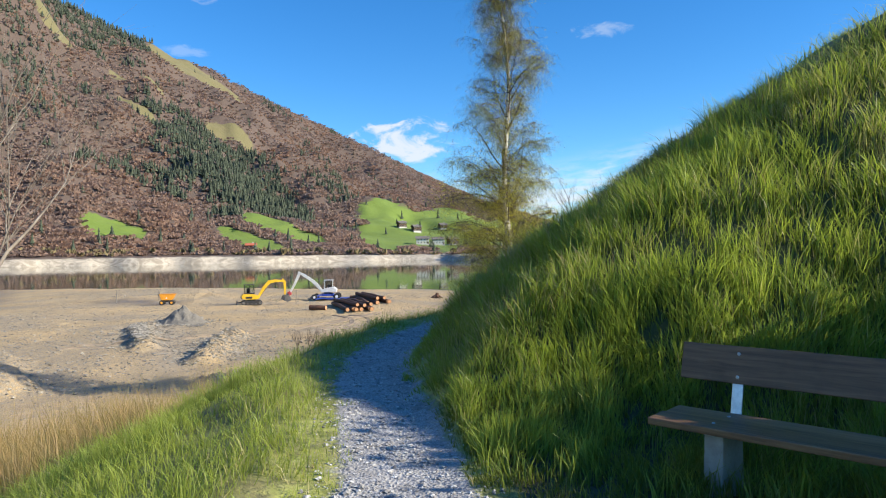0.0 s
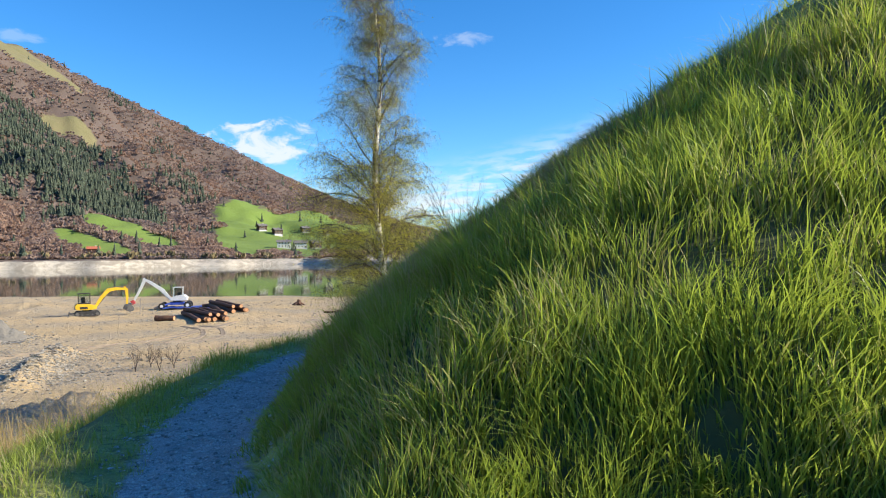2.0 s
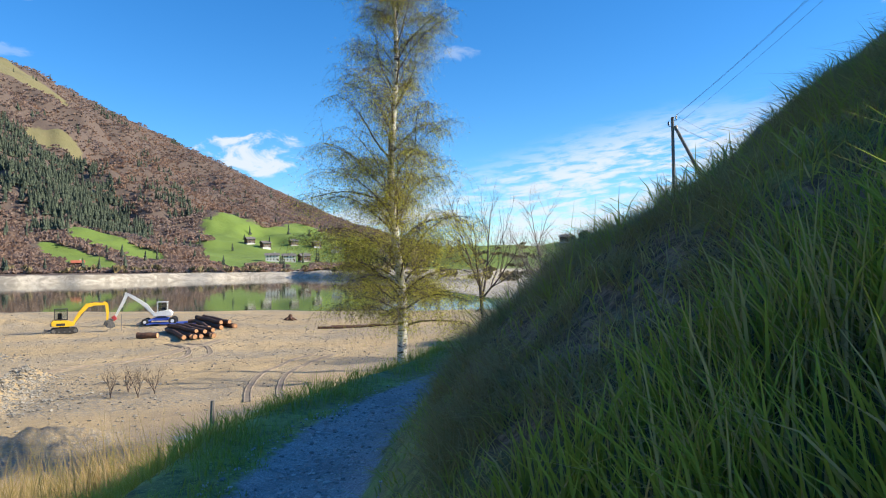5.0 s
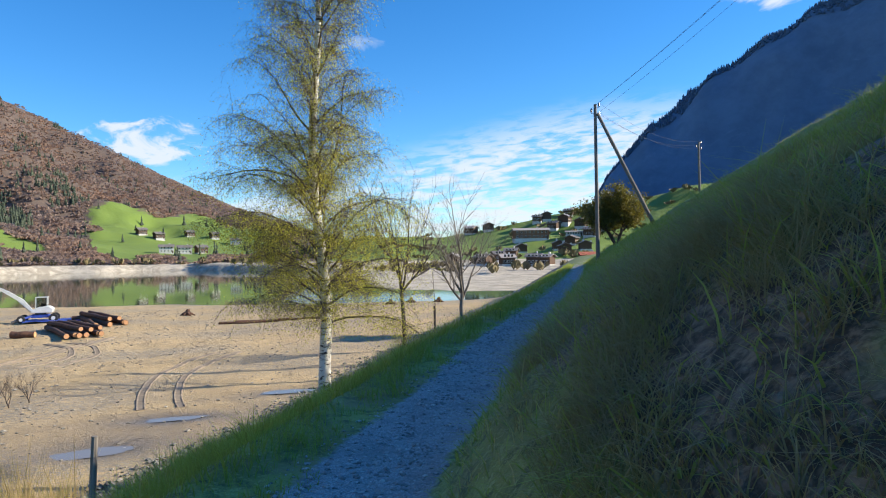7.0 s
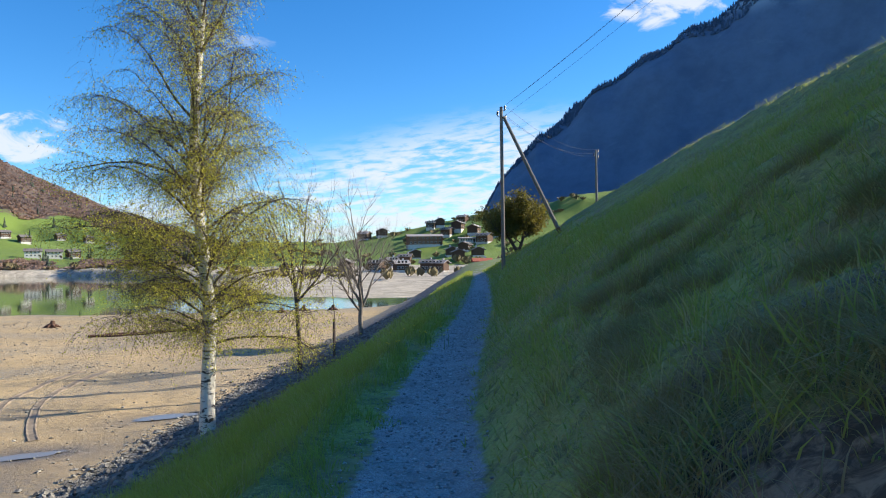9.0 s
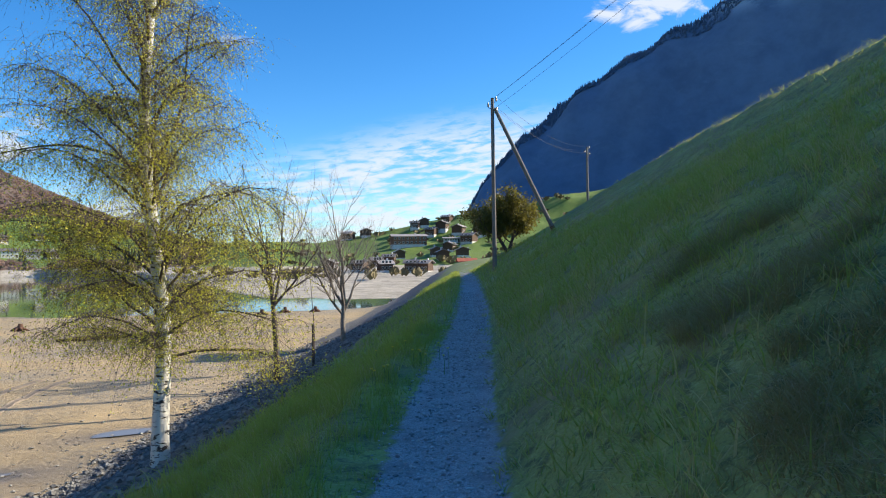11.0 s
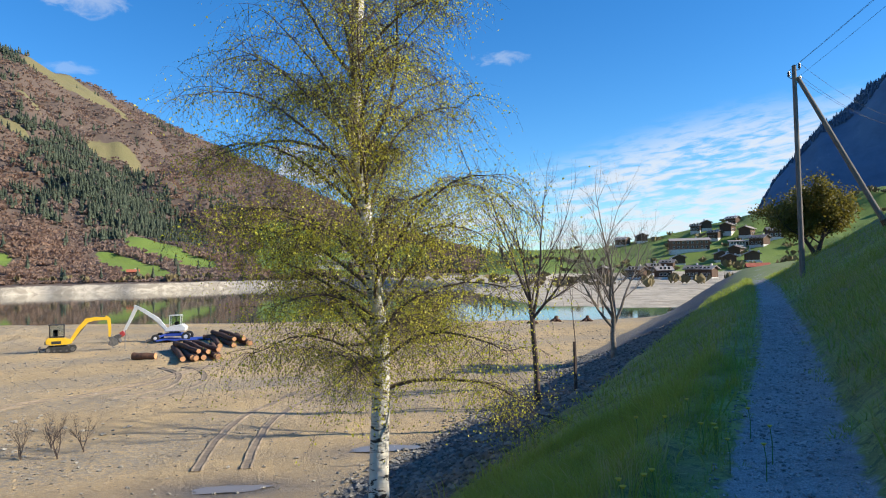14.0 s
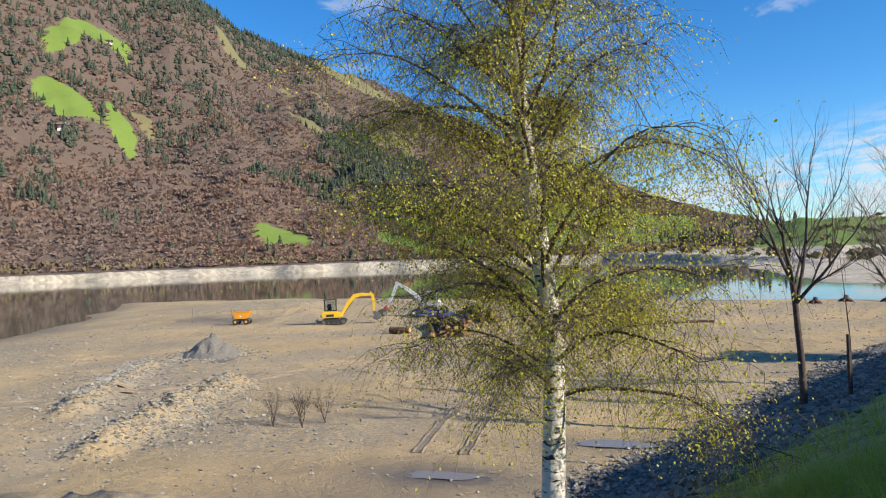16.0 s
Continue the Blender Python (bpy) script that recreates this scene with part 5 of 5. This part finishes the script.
def along_bank(rng, n):
    s = rng.randint(0, len(CURVE) - 30, n)
    y0 = rng.uniform(14, 66, n)
    x0 = np.interp(y0, CURVE[:, 1], CURVE[:, 0])
    w = np.interp(y0, [18, 24], [6.2, 4.9]) + 8.0 * rng.uniform(0, 1, n) ** 0.9 + rng.normal(0, 0.35, n)
    return x0 - 0.86 * w, y0 + 0.51 * w


def on_heaps(rng, n):
    heap = np.array([(-13, 50.5, 2.6), (-21, 57, 3.2), (-24, 41, 4.5), (-21, 37, 4.0), (-34, 50, 6), (-50, 73, 7), (-46, 66, 7), (-12, 50, 3), (-44, 120, 9), (-20, 44, 7), (-30, 60, 9)])
    k = rng.randint(0, len(heap), n)
    x, y = heap[k, 0] + rng.normal(0, 1, n) * heap[k, 2], heap[k, 1] + rng.normal(0, 1, n) * heap[k, 2]
    # half of the stones lie along the two spoil banks
    m, u = n // 4, rng.uniform(0, 1, n // 4)
    x[:m], y[:m] = -18 - 6.5 * u + rng.normal(0, 0.8, m), 50 + 14 * u + rng.normal(0, 0.8, m)
    x[m:2 * m], y[m:2 * m] = -12 - 1.7 * u + rng.normal(0, 0.9, m), 44.5 + 12.5 * u + rng.normal(0, 0.8, m)
    return x, y


def over_bed(rng, n):
    x, y = rng.uniform(-50, 34, n), rng.uniform(38, 112, n)
    p, near = off_path(x, y)
    ok = p > 13
    return x[ok], y[ok]


stones("bank_rubble", 26000, along_bank, 0.04, 0.15, RUBBLE, 71, "loose grey rubble covering the foot of the bank")
stones("heap_stones", 16000, on_heaps, 0.03, 0.14, STONE, 72, "grey gravel and stones on low spoil heaps")
stones("bed_stones", 14000, over_bed, 0.02, 0.11, STONE, 73, "scattered stones on the sandy lake bed")



def on_path(rng, n):
    y = 1.5 + 42 * rng.uniform(0, 1, n) ** 1.3
    x0 = np.interp(y, CURVE[:, 1], CURVE[:, 0])
    return x0 + np.clip(rng.normal(0, 0.3, n), -0.62, 0.62), y


PEBBLE, tree, shader = material("path_gravel", 0.9)
odd = tree.nodes.new("ShaderNodeNewGeometry").outputs["Random Per Island"]
put(tree, shader.inputs["Base Color"], blend(tree, odd, (0.20, 0.195, 0.19), (0.58, 0.57, 0.54)))
stones("path_gravel", 26000, on_path, 0.005, 0.024, PEBBLE, 75, "loose grey gravel on the footpath")

# a heap of gravel
bm = bmesh.new()
bmesh.ops.create_grid(bm, x_segments=46, y_segments=46, size=2.7)
for v in bm.verts:
    r = math.hypot(v.co.x, v.co.y * 1.15)
    bump = 0.16 * noise.noise(v.co * 1.7) + 0.07 * noise.noise(v.co * 6)
    v.co.z = max(0.0, 1.75 - 0.74 * r) * (1 + bump) + bump * (0.6 if r < 2.4 else 0) - 0.15
heap = part("gravel_mound", bm, STONE)
heap.location = (-22.4, 69.0, height(-22.4, 69.0))
tagged(heap, "steep heap of grey gravel on lake bed", "gravel heap")
stones("heap_gravel", 2200, lambda rng, n: (-22.4 + rng.normal(0, 1.5, n), 69 + rng.normal(0, 1.4, n)), 0.04, 0.16, STONE, 74, "loose gravel round the foot of a heap")

# standing water
for k, (cx, cy, rx, ry) in enumerate(POOLS):
    bm = bmesh.new()
    ring = [bm.verts.new((rx * 0.62 * (1 + 0.16 * math.sin(3 * a + k) + 0.09 * math.sin(7 * a)) * math.cos(a), ry * 0.5 * (1 + 0.2 * math.sin(2 * a + 2 * k) + 0.08 * math.sin(5 * a)) * math.sin(a), 0)) for a in np.linspace(0, 2 * math.pi, 48, endpoint=False)]
    bm.faces.new(ring)
    pool = part("puddle", bm, PUDDLE)
    pool.location = (cx, cy, BED_Z - 0.09)
    tagged(pool, "shallow puddle of rain water on the mud", "puddle", "puddles on the bed", "structure")

# wheel ruts pressed into the sand
RUT = speckled("rut_mud", (0.20, 0.155, 0.105), (0.33, 0.26, 0.18), 2.5, 0.9)


def rut(points, label="dark tyre rut pressed into damp sand"):
    line = curve_line(np.array(points, float), 8)
    bm = bmesh.new()
    rows = []
    for k, q in enumerate(line):
        d = line[min(k + 1, len(line) - 1)] - line[max(k - 1, 0)]
        d = d / np.linalg.norm(d)
        row = []
        for s, lift in ((-0.26, -0.03), (-0.17, 0.06), (-0.09, 0.025), (0.09, 0.025), (0.17, 0.06), (0.26, -0.03)):
            x, y = q[0] - d[1] * s, q[1] + d[0] * s
            row.append(bm.verts.new((x, y, height(x, y) + lift * (0.8 + 0.4 * math.sin(k * 1.7)))))
        rows.append(row)
    for one, two in zip(rows, rows[1:]):
        for n in range(5):
            bm.faces.new((one[n], one[n + 1], two[n + 1], two[n]))
    return tagged(part("tyre_rut", bm, RUT), label, "tyre rut", "wheel ruts", "structure")


for dx in (0.0, 1.7):
    rut([(0.2 + dx, 45.5), (0.0 + dx, 50), (0.4 + dx, 55), (2.0 + dx, 60), (4.0 + dx, 64)])
    rut([(-8 + dx, 62), (-6 + dx, 67), (-6.5 + dx, 72), (-9 + dx, 77)])
    rut([(-24, 50 + dx), (-17, 56 + dx), (-9, 66 + dx), (-4, 78 + dx)])

# shrubs left standing on the bed
for sx, sy, seed in ((-6.4, 50.2, 31), (-4.9, 49.4, 33), (-7.0, 48.8, 34), (-5.6, 48.6, 36)):
    bare_tree("bare_bush", sx, sy, height(sx, sy), (0.4, 0.04), ((0.5, 0.5, 0.8), (2.4, 0.6, 0.9), (4.2, 0.4, 0.7)), DARK_BARK, seed, "small leafless bush standing on the lake bed", 0.6)
# a dark stump washed up near the water
for sx, sy in ((1.9, 102.8), (29, 108), (33, 111), (37, 110)):
    thing = new("tree_stump")
    t = Tubes()
    for k in range(6):
        t.add([(0, 0, 0.35), (0.5 * math.cos(k), 0.5 * math.sin(k), 0.2), (0.95 * math.cos(k + 0.2), 0.95 * math.sin(k + 0.2), -0.05)], [0.22, 0.14, 0.05], 6)
    t.add([(0, 0, -0.1), (0.05, 0, 0.4), (0.1, 0.05, 0.75)], [0.36, 0.28, 0.22], 9)
    t.mesh("roots", LOG_BARK, thing)
    thing.location = (sx, sy, height(sx, sy))
    tagged(thing, "dark weathered tree stump on the shore mud", "stump", "stumps near the water")
# a stick marking the shore, and one on the bank
for sx, sy, tall in ((-50.5, 127.0, 2.2), (-41.0, 95.0, 1.8), (1.3, 20.2, 1.0), (-16.5, 93.2, 1.9)):
    thing = new("marker_post")
    rodded("post", (0, 0, -0.3), (0.06, 0, tall), 0.045, POLE_WOOD, thing, "", 0.035, 8)
    thing.location = (sx, sy, height(sx, sy))
    tagged(thing, "thin grey wooden marker post in the ground", "post")

# dandelions on the verge
FLOWER = speckled("dandelion", (0.75, 0.55, 0.02), (0.85, 0.68, 0.04), 30.0, 0.6)
STALK = speckled("flower_stalk", (0.12, 0.20, 0.04), (0.18, 0.28, 0.06), 9.0, 0.6)
rng = np.random.RandomState(3)
for fx, fy in [(8.55 + rng.normal(0, 0.3), 25.0 + rng.normal(0, 0.45)) for _ in range(11)] + [(7.35 + rng.normal(0, 0.12), 23.6 + rng.normal(0, 0.3)) for _ in range(4)] + [(4.6, 8.2), (4.4, 8.9), (3.9, 9.6)]:
    thing = new("dandelion")
    t = Tubes()
    tall = rng.uniform(0.2, 0.3)
    t.add([(0, 0, 0), (0.01, 0.01, tall * 0.6), (0.0, 0.02, tall)], [0.004, 0.0035, 0.003], 5)
    t.mesh("stalk", STALK, thing)
    bm = bmesh.new()
    bmesh.ops.create_cone(bm, cap_ends=True, segments=14, radius1=0.008, radius2=0.021, depth=0.014, matrix=Matrix.Translation((0, 0.02, tall)))
    part("flower_head", bm, FLOWER, thing, "yellow flower head")
    thing.location = (fx, fy, height(fx, fy))
    tagged(thing, "yellow dandelion in flower on the grassy verge", "flower", "dandelions")

# ---- the village and the far woods ----
def on_far(yaw, tilt):
    """Where a line of sight at that yaw and slope first meets the far land."""
    d = np.arange(236, 2400, 1.0)
    x, y, z, v, u, dark = far_parts(np.full(d.shape, float(yaw)), d)
    hit = np.nonzero((z > 1.5 + tilt * d) & (v > 16))[0]
    k = hit[0] if len(hit) else len(d) - 1
    return float(x[k]), float(y[k]), float(z[k])


CHALET = wooden("chalet_wood", (0.15, 0.085, 0.05), (0.07, 0.04, 0.028), 0.8, "X", 0.2)
BARN_WOOD = wooden("barn_wood", (0.30, 0.13, 0.075), (0.16, 0.07, 0.045), 0.8, "X", 0.2)
PLASTER = speckled("white_plaster", (0.62, 0.60, 0.56), (0.74, 0.72, 0.68), 0.8, 0.9)
SLATE = speckled("grey_roof", (0.16, 0.14, 0.13), (0.25, 0.22, 0.20), 0.6, 0.7)
PALE_ROOF = speckled("pale_roof", (0.36, 0.31, 0.28), (0.46, 0.41, 0.37), 0.6, 0.7)
TILE_ROOF = speckled("red_roof", (0.42, 0.11, 0.06), (0.55, 0.17, 0.09), 0.8, 0.75)
PANE, tree, shader = material("window_glass", 0.08)
put(tree, shader.inputs["Base Color"], (0.02, 0.025, 0.03))


def house(x, y, z, wide, deep, tall, yaw, wall_mat, roof_mat, label, pitch=0.42, panes=4, storeys=2):
    """A house: stone base, walls, gable, overhanging roof, rows of windows and a door. The long front faces its own -y."""
    thing = new("house")
    boxed("base", (wide, deep, 3.0), (0, 0, -1.0), PLASTER, thing, "pale masonry base", None, 0.03)
    walls = boxed("wall", (wide - 0.1, deep - 0.1, tall - 0.5), (0, 0, 0.5 + (tall - 0.5) / 2), wall_mat, thing, "", None, 0.03)
    peak = tall + pitch * deep / 2
    gable = planed("gable", ((-deep / 2 + 0.05, tall - 0.02), (deep / 2 - 0.05, tall - 0.02), (0, peak - 0.05)), wide - 0.1, wall_mat, thing, "", 0)
    gable.matrix_basis = pose(0, 0, 0, 0, 0, 90)
    roof = new("roof")
    roof.parent = thing
    run = deep / 2 + 0.9
    for s in (-1, 1):
        slab = boxed("roof_slope", (wide + 1.6, run / math.cos(math.atan(pitch)), 0.22), (0, s * run / 2, peak + 0.12 - pitch * run / 2), roof_mat, roof, "", pose(0, 0, 0, -s * math.degrees(math.atan(pitch))), 0.02)
    for k in range(storeys):
        for n in range(panes):
            px = (n + 0.5) / panes * (wide - 1) - (wide - 1) / 2
            window = boxed("window", (1.15, 0.10, 1.25), (px, -deep / 2 + 0.02, 1.7 + k * 2.6), PLASTER, thing, "white window frame", None, 0.01)
            boxed("pane", (0.9, 0.04, 1.0), (px, -deep / 2 - 0.035, 1.7 + k * 2.6), PANE, window, "", None, 0.0)
    boxed("door", (1.0, 0.1, 2.0), (wide / 2 - 1.0, -deep / 2 - 0.005, 1.0), CHALET, thing, "", None, 0.01)
    boxed("chimney", (0.7, 0.7, 1.6), (wide * 0.2, deep * 0.12, peak + 0.2), PLASTER, thing, "", None, 0.03)
    thing.matrix_basis = pose(x, y, z, 0, 0, yaw)
    return tagged(thing, label, "house", "village houses")


def facing(yaw, tilt, *rest, turned=0.0):
    x, y, z = on_far(yaw, tilt)
    return house(x, y, z, *rest[:3], yaw + turned, *rest[3:])


facing(-26.7, 0.0205, 21, 11, 5.4, BARN_WOOD, PALE_ROOF, "long red-brown barn with a pale shallow roof", 0.24, 8, 2, turned=8)
VILLAGE = ((-28.0, 0.0475, 7, 6, 4.4), (-27.3, 0.0445, 6, 6, 3.6), (-29.5, 0.0415, 8, 7, 4.4), (-30.8, 0.036, 8, 7, 4.4), (-28.9, 0.005, 6, 6, 3.8), (-26.9, -0.0165, 6, 6, 4.0), (-27.9, -0.017, 6, 5, 4.0), (-25.1, -0.006, 6, 6, 4.0), (-24.0, -0.010, 5, 6, 3.6), (-24.7, -0.0155, 6, 6, 3.6), (-22.8, -0.0145, 6, 6, 3.6), (-29.4, 0.001, 6, 6, 3.6), (-21.9, 0.030, 8, 7, 4.2), (-23.3, 0.034, 8, 7, 4.2), (-31.6, 0.0235, 8, 7, 4.2), (-20.4, -0.012, 6, 6, 3.8), (-32.6, 0.032, 8, 7, 4.2), (-30.0, 0.012, 7, 6, 3.8), (-25.9, 0.002, 6, 6, 3.8), (-31.0, 0.004, 6, 6, 3.6), (-28.6, 0.034, 7, 6, 4.0), (-29.9, 0.052, 7, 6, 4.0))
rng = np.random.RandomState(7)
for k, (yaw, tilt, wide, deep, tall) in enumerate(VILLAGE):
    facing(yaw, tilt, wide, deep, tall, CHALET, SLATE if k % 3 else PALE_ROOF, "dark timber chalet with a broad grey roof", 0.42, 3, 2, turned=float(rng.choice([-30, -12, 15, 70, 100])))
facing(-30.2, 0.0235, 10, 5, 2.6, PLASTER, PALE_ROOF, "low white building on the village hill", 0.2, 6, 1, turned=5)
facing(-31.3, -0.0105, 8, 5, 2.6, CHALET, TILE_ROOF, "low house with bright red roof near the shore", 0.45, 3, 1, turned=10)
for yaw, tilt, kind in ((0.6, 0.0085, 0), (-0.6, 0.0085, 1), (1.9, 0.0095, 0), (2.4, 0.028, 1), (0.2, 0.031, 1), (-1.6, 0.0285, 1), (3.6, 0.034, 1), (-3.2, 0.02, 0)):
    facing(yaw, tilt, 12 if not kind else 9, 9, 5.2, PLASTER if not kind else CHALET, SLATE, "white farmhouse on the green lakeside meadow" if not kind else "small dark barn on the green meadow", 0.45, 4, 2, turned=20.0 * kind)
facing(15.8, 0.0045, 8, 6, 3.4, CHALET, TILE_ROOF, "small hut with bright red roof by the lake", 0.5, 2, 1)
facing(41.0, 0.176, 10, 8, 4.2, CHALET, SLATE, "lonely dark chalet high on the mountainside", 0.5, 3, 1)
facing(38.0, 0.289, 9, 7, 3.5, CHALET, SLATE, "small alpine hut on a high meadow", 0.5, 2, 1)
facing(45.3, 0.276, 10, 8, 4.2, PLASTER, SLATE, "small white alpine house on a high meadow", 0.5, 3, 1)

WOODS, tree, shader = material("leafless_woods", 0.95)
odd = tree.nodes.new("ShaderNodeNewGeometry").outputs["Random Per Island"]
wide_tone = grain(tree, 0.006, 4, 0.6, place_of(tree))
# browns lightened, so that haze across the lake is in the colour
colour = blend(tree, odd, (0.30, 0.222, 0.185), (0.37, 0.28, 0.235))
colour = blend(tree, smooth(tree, wide_tone, 0.4, 0.62), colour, blend(tree, odd, (0.335, 0.225, 0.165), (0.41, 0.275, 0.20)))
put(tree, shader.inputs["Base Color"], colour)
thin = node(tree, "ShaderNodeBsdfTranslucent")
put(tree, thin.inputs["Color"], colour)
mix = node(tree, "ShaderNodeMixShader", n0=0.5)
tree.links.new(shader.outputs[0], mix.inputs[1])
tree.links.new(thin.outputs[0], mix.inputs[2])
tree.links.new(mix.outputs[0], tree.nodes["Material Output"].inputs[0])
SCRUB = speckled("shore_scrub", (0.15, 0.12, 0.06), (0.27, 0.22, 0.11), 0.05, 0.95)
# blue-tinted spruce: haze over the distance put into the colour
HAZY_SPRUCE = speckled("hazy_spruce", (0.075, 0.11, 0.175), (0.11, 0.155, 0.23), 0.02, 0.95)
FIRS, tree, shader = material("conifer_woods", 0.9)
put(tree, shader.inputs["Base Color"], blend(tree, tree.nodes.new("ShaderNodeNewGeometry").outputs["Random Per Island"], (0.035, 0.05, 0.035), (0.08, 0.10, 0.06)))


def brush_trees(name, x, y, z, tall, wide, mat, label, seed, fins=9, slim=1.0):
    """Leafless trees far off: each a bundle of thin upright splinters that fan out."""
    rng = np.random.RandomState(seed)
    n = len(x)
    verts = []
    for k in range(fins):
        a = rng.uniform(0, 2 * np.pi, n)
        out = wide * rng.uniform(0.05, 0.5, n)
        h0, h1 = tall * rng.uniform(-0.1, 0.22, n), tall * rng.uniform(0.72, 1.02, n)
        cx, cy = x + np.cos(a) * out, y + np.sin(a) * out
        b = rng.uniform(0, 2 * np.pi, n)
        w = slim * wide * rng.uniform(0.14, 0.30, n)
        verts += [np.stack([x + (cx - x) * 0.35 - np.cos(b) * w * 0.4, y + (cy - y) * 0.35 - np.sin(b) * w * 0.4, z + h0], -1), np.stack([cx + np.cos(b) * w, cy + np.sin(b) * w, z + (h0 + h1) / 2], -1), np.stack([cx, cy, z + h1], -1), np.stack([cx - np.cos(b) * w, cy - np.sin(b) * w, z + (h0 + h1) * 0.55], -1)]
    verts = np.stack(verts, 1).reshape(-1, 3)
    base = 4 * fins * np.arange(n)[:, None]
    faces = np.concatenate([base + (4 * k, 4 * k + 1, 4 * k + 2, 4 * k + 3) for k in range(fins)])
    return tagged(from_arrays(name, verts, faces, mat), label, "forest", kind="stuff")


def cone_trees(name, x, y, z, tall, wide, mat, label, seed):
    """Conifers far off: each three ragged tiers of a cone."""
    rng = np.random.RandomState(seed)
    n = len(x)
    verts, faces = [], []
    for tier in range(4):
        low, high, r = tall * (0.06 + 0.22 * tier), tall * (0.46 + 0.18 * tier), wide * (0.5 - 0.11 * tier)
        for k in range(6):
            a = k * np.pi / 3 + tier * 0.5 + rng.uniform(-0.2, 0.2, n)
            rr = r * rng.uniform(0.65, 1.2, n)
            verts.append(np.stack([x + np.cos(a) * rr, y + np.sin(a) * rr, z + low - tall * 0.05 * rng.uniform(-0.6, 1, n)], -1))
        verts.append(np.stack([x, y, z + high], -1))
        faces += [(7 * tier + k, 7 * tier + (k + 1) % 6, 7 * tier + 6) for k in range(6)]
    verts = np.stack(verts, 1).reshape(-1, 3)
    base = 28 * np.arange(n)[:, None]
    return tagged(from_arrays(name, verts, np.concatenate([base + f for f in faces]), mat), label, "forest", kind="stuff")


rng = np.random.RandomState(17)
n = 84000
yaw = rng.uniform(-17, 50, n)
d = 520 + (rng.uniform(0, 1, n) ** 1.2) * 1600
x, y, z, v, u, dark = far_parts(yaw, d)
open_land = np.maximum(patches(yaw, d, MEADOWS), patches(yaw, d, HEATHS)) + 0.9 * sstep(-yaw, 9, 12)
ok = (v > 17) & (u < 1.03) & (open_land + 0.25 * wave_noise(x, y, 50, 51) < 0.45) & (dark < 0.5)
low_u = np.interp(yaw, [9, 11.4, 16.7, 20.5, 22, 25], [0.3, 0.17, 0.15, 0.24, 0.40, 0.56])
high_u = np.interp(yaw, [9, 11.4, 14, 15.7, 18, 22.4, 25], [0.1, 0.26, 0.42, 0.52, 0.54, 0.55, 0.57])
ragged = 0.05 * wave_noise(x, y, 70, 53)
belt = sstep(u - low_u + ragged, -0.02, 0.03) * (1 - sstep(u - high_u + ragged, -0.02, 0.03)) * (yaw > 8)
crest = sstep(u + 1.5 * ragged, 0.80, 0.90) * sstep(yaw, 21.5, 24) * 0.9
thicket = 0.5 * sstep(wave_noise(x * 0.6 + y * 0.5, y * 0.5 - x * 0.3, 150, 52) + 0.6 * wave_noise(x, y, 50, 55), 0.75, 1.0)
high_woods = 0.28 * sstep(yaw, 27, 33) * sstep(u, 0.3, 0.4)
fir = ok & (u > 0.05) & (rng.uniform(0, 1, n) < np.maximum(np.maximum(0.85 * belt, crest), np.maximum(thicket, high_woods)))
leafless = ok & ~fir
brush_trees("leafless_forest", x[leafless], y[leafless], z[leafless], rng.uniform(2.5, 4.5, leafless.sum()) * np.interp(v[leafless], [15, 120], [0.6, 1]), rng.uniform(7, 11, leafless.sum()), WOODS, "leafless brown beech forest covering the mountainside", 61, 5, 0.9)
lone = (rng.uniform(0, 1, n) < 0.006) & (v > 20) & (u < 1) & (dark < 0.5)
fir = fir | lone
cone_trees("conifer_forest", x[fir], y[fir], z[fir], rng.uniform(7, 14, fir.sum()), rng.uniform(3.5, 6.5, fir.sum()), FIRS, "dark green conifers in belts across the mountainside", 62)
# hedges and orchard trees about the village and along the far shore
n = 7000
yaw = rng.uniform(-40, 45, n)
d = rng.uniform(235, 760, n)
x, y, z, v, u, dark = far_parts(yaw, d)
near_shore = (v > 14) & (v < 30) & (rng.uniform(0, 1, n) < np.where(yaw > -8, 0.9, 0.2))
dotted = (v > 20) & (yaw < -9) & (rng.uniform(0, 1, n) < 0.10) & (d < 540)
ok = near_shore | dotted
brush_trees("shore_scrub", x[ok], y[ok], z[ok], rng.uniform(2.5, 6, ok.sum()) * np.where(yaw[ok] > -8, 1, 0.7), rng.uniform(4, 8, ok.sum()), SCRUB, "leafless scrub and hedges along the far shore", 63, 8)
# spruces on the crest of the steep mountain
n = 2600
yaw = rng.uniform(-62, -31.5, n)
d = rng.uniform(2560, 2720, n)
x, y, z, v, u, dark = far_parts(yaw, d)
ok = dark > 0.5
cone_trees("mountain_spruces", x[ok], y[ok], z[ok], rng.uniform(9, 20, ok.sum()), rng.uniform(7, 12, ok.sum()), HAZY_SPRUCE, "dark spruces with a haze-blue tint on the steep shaded mountain", 64)
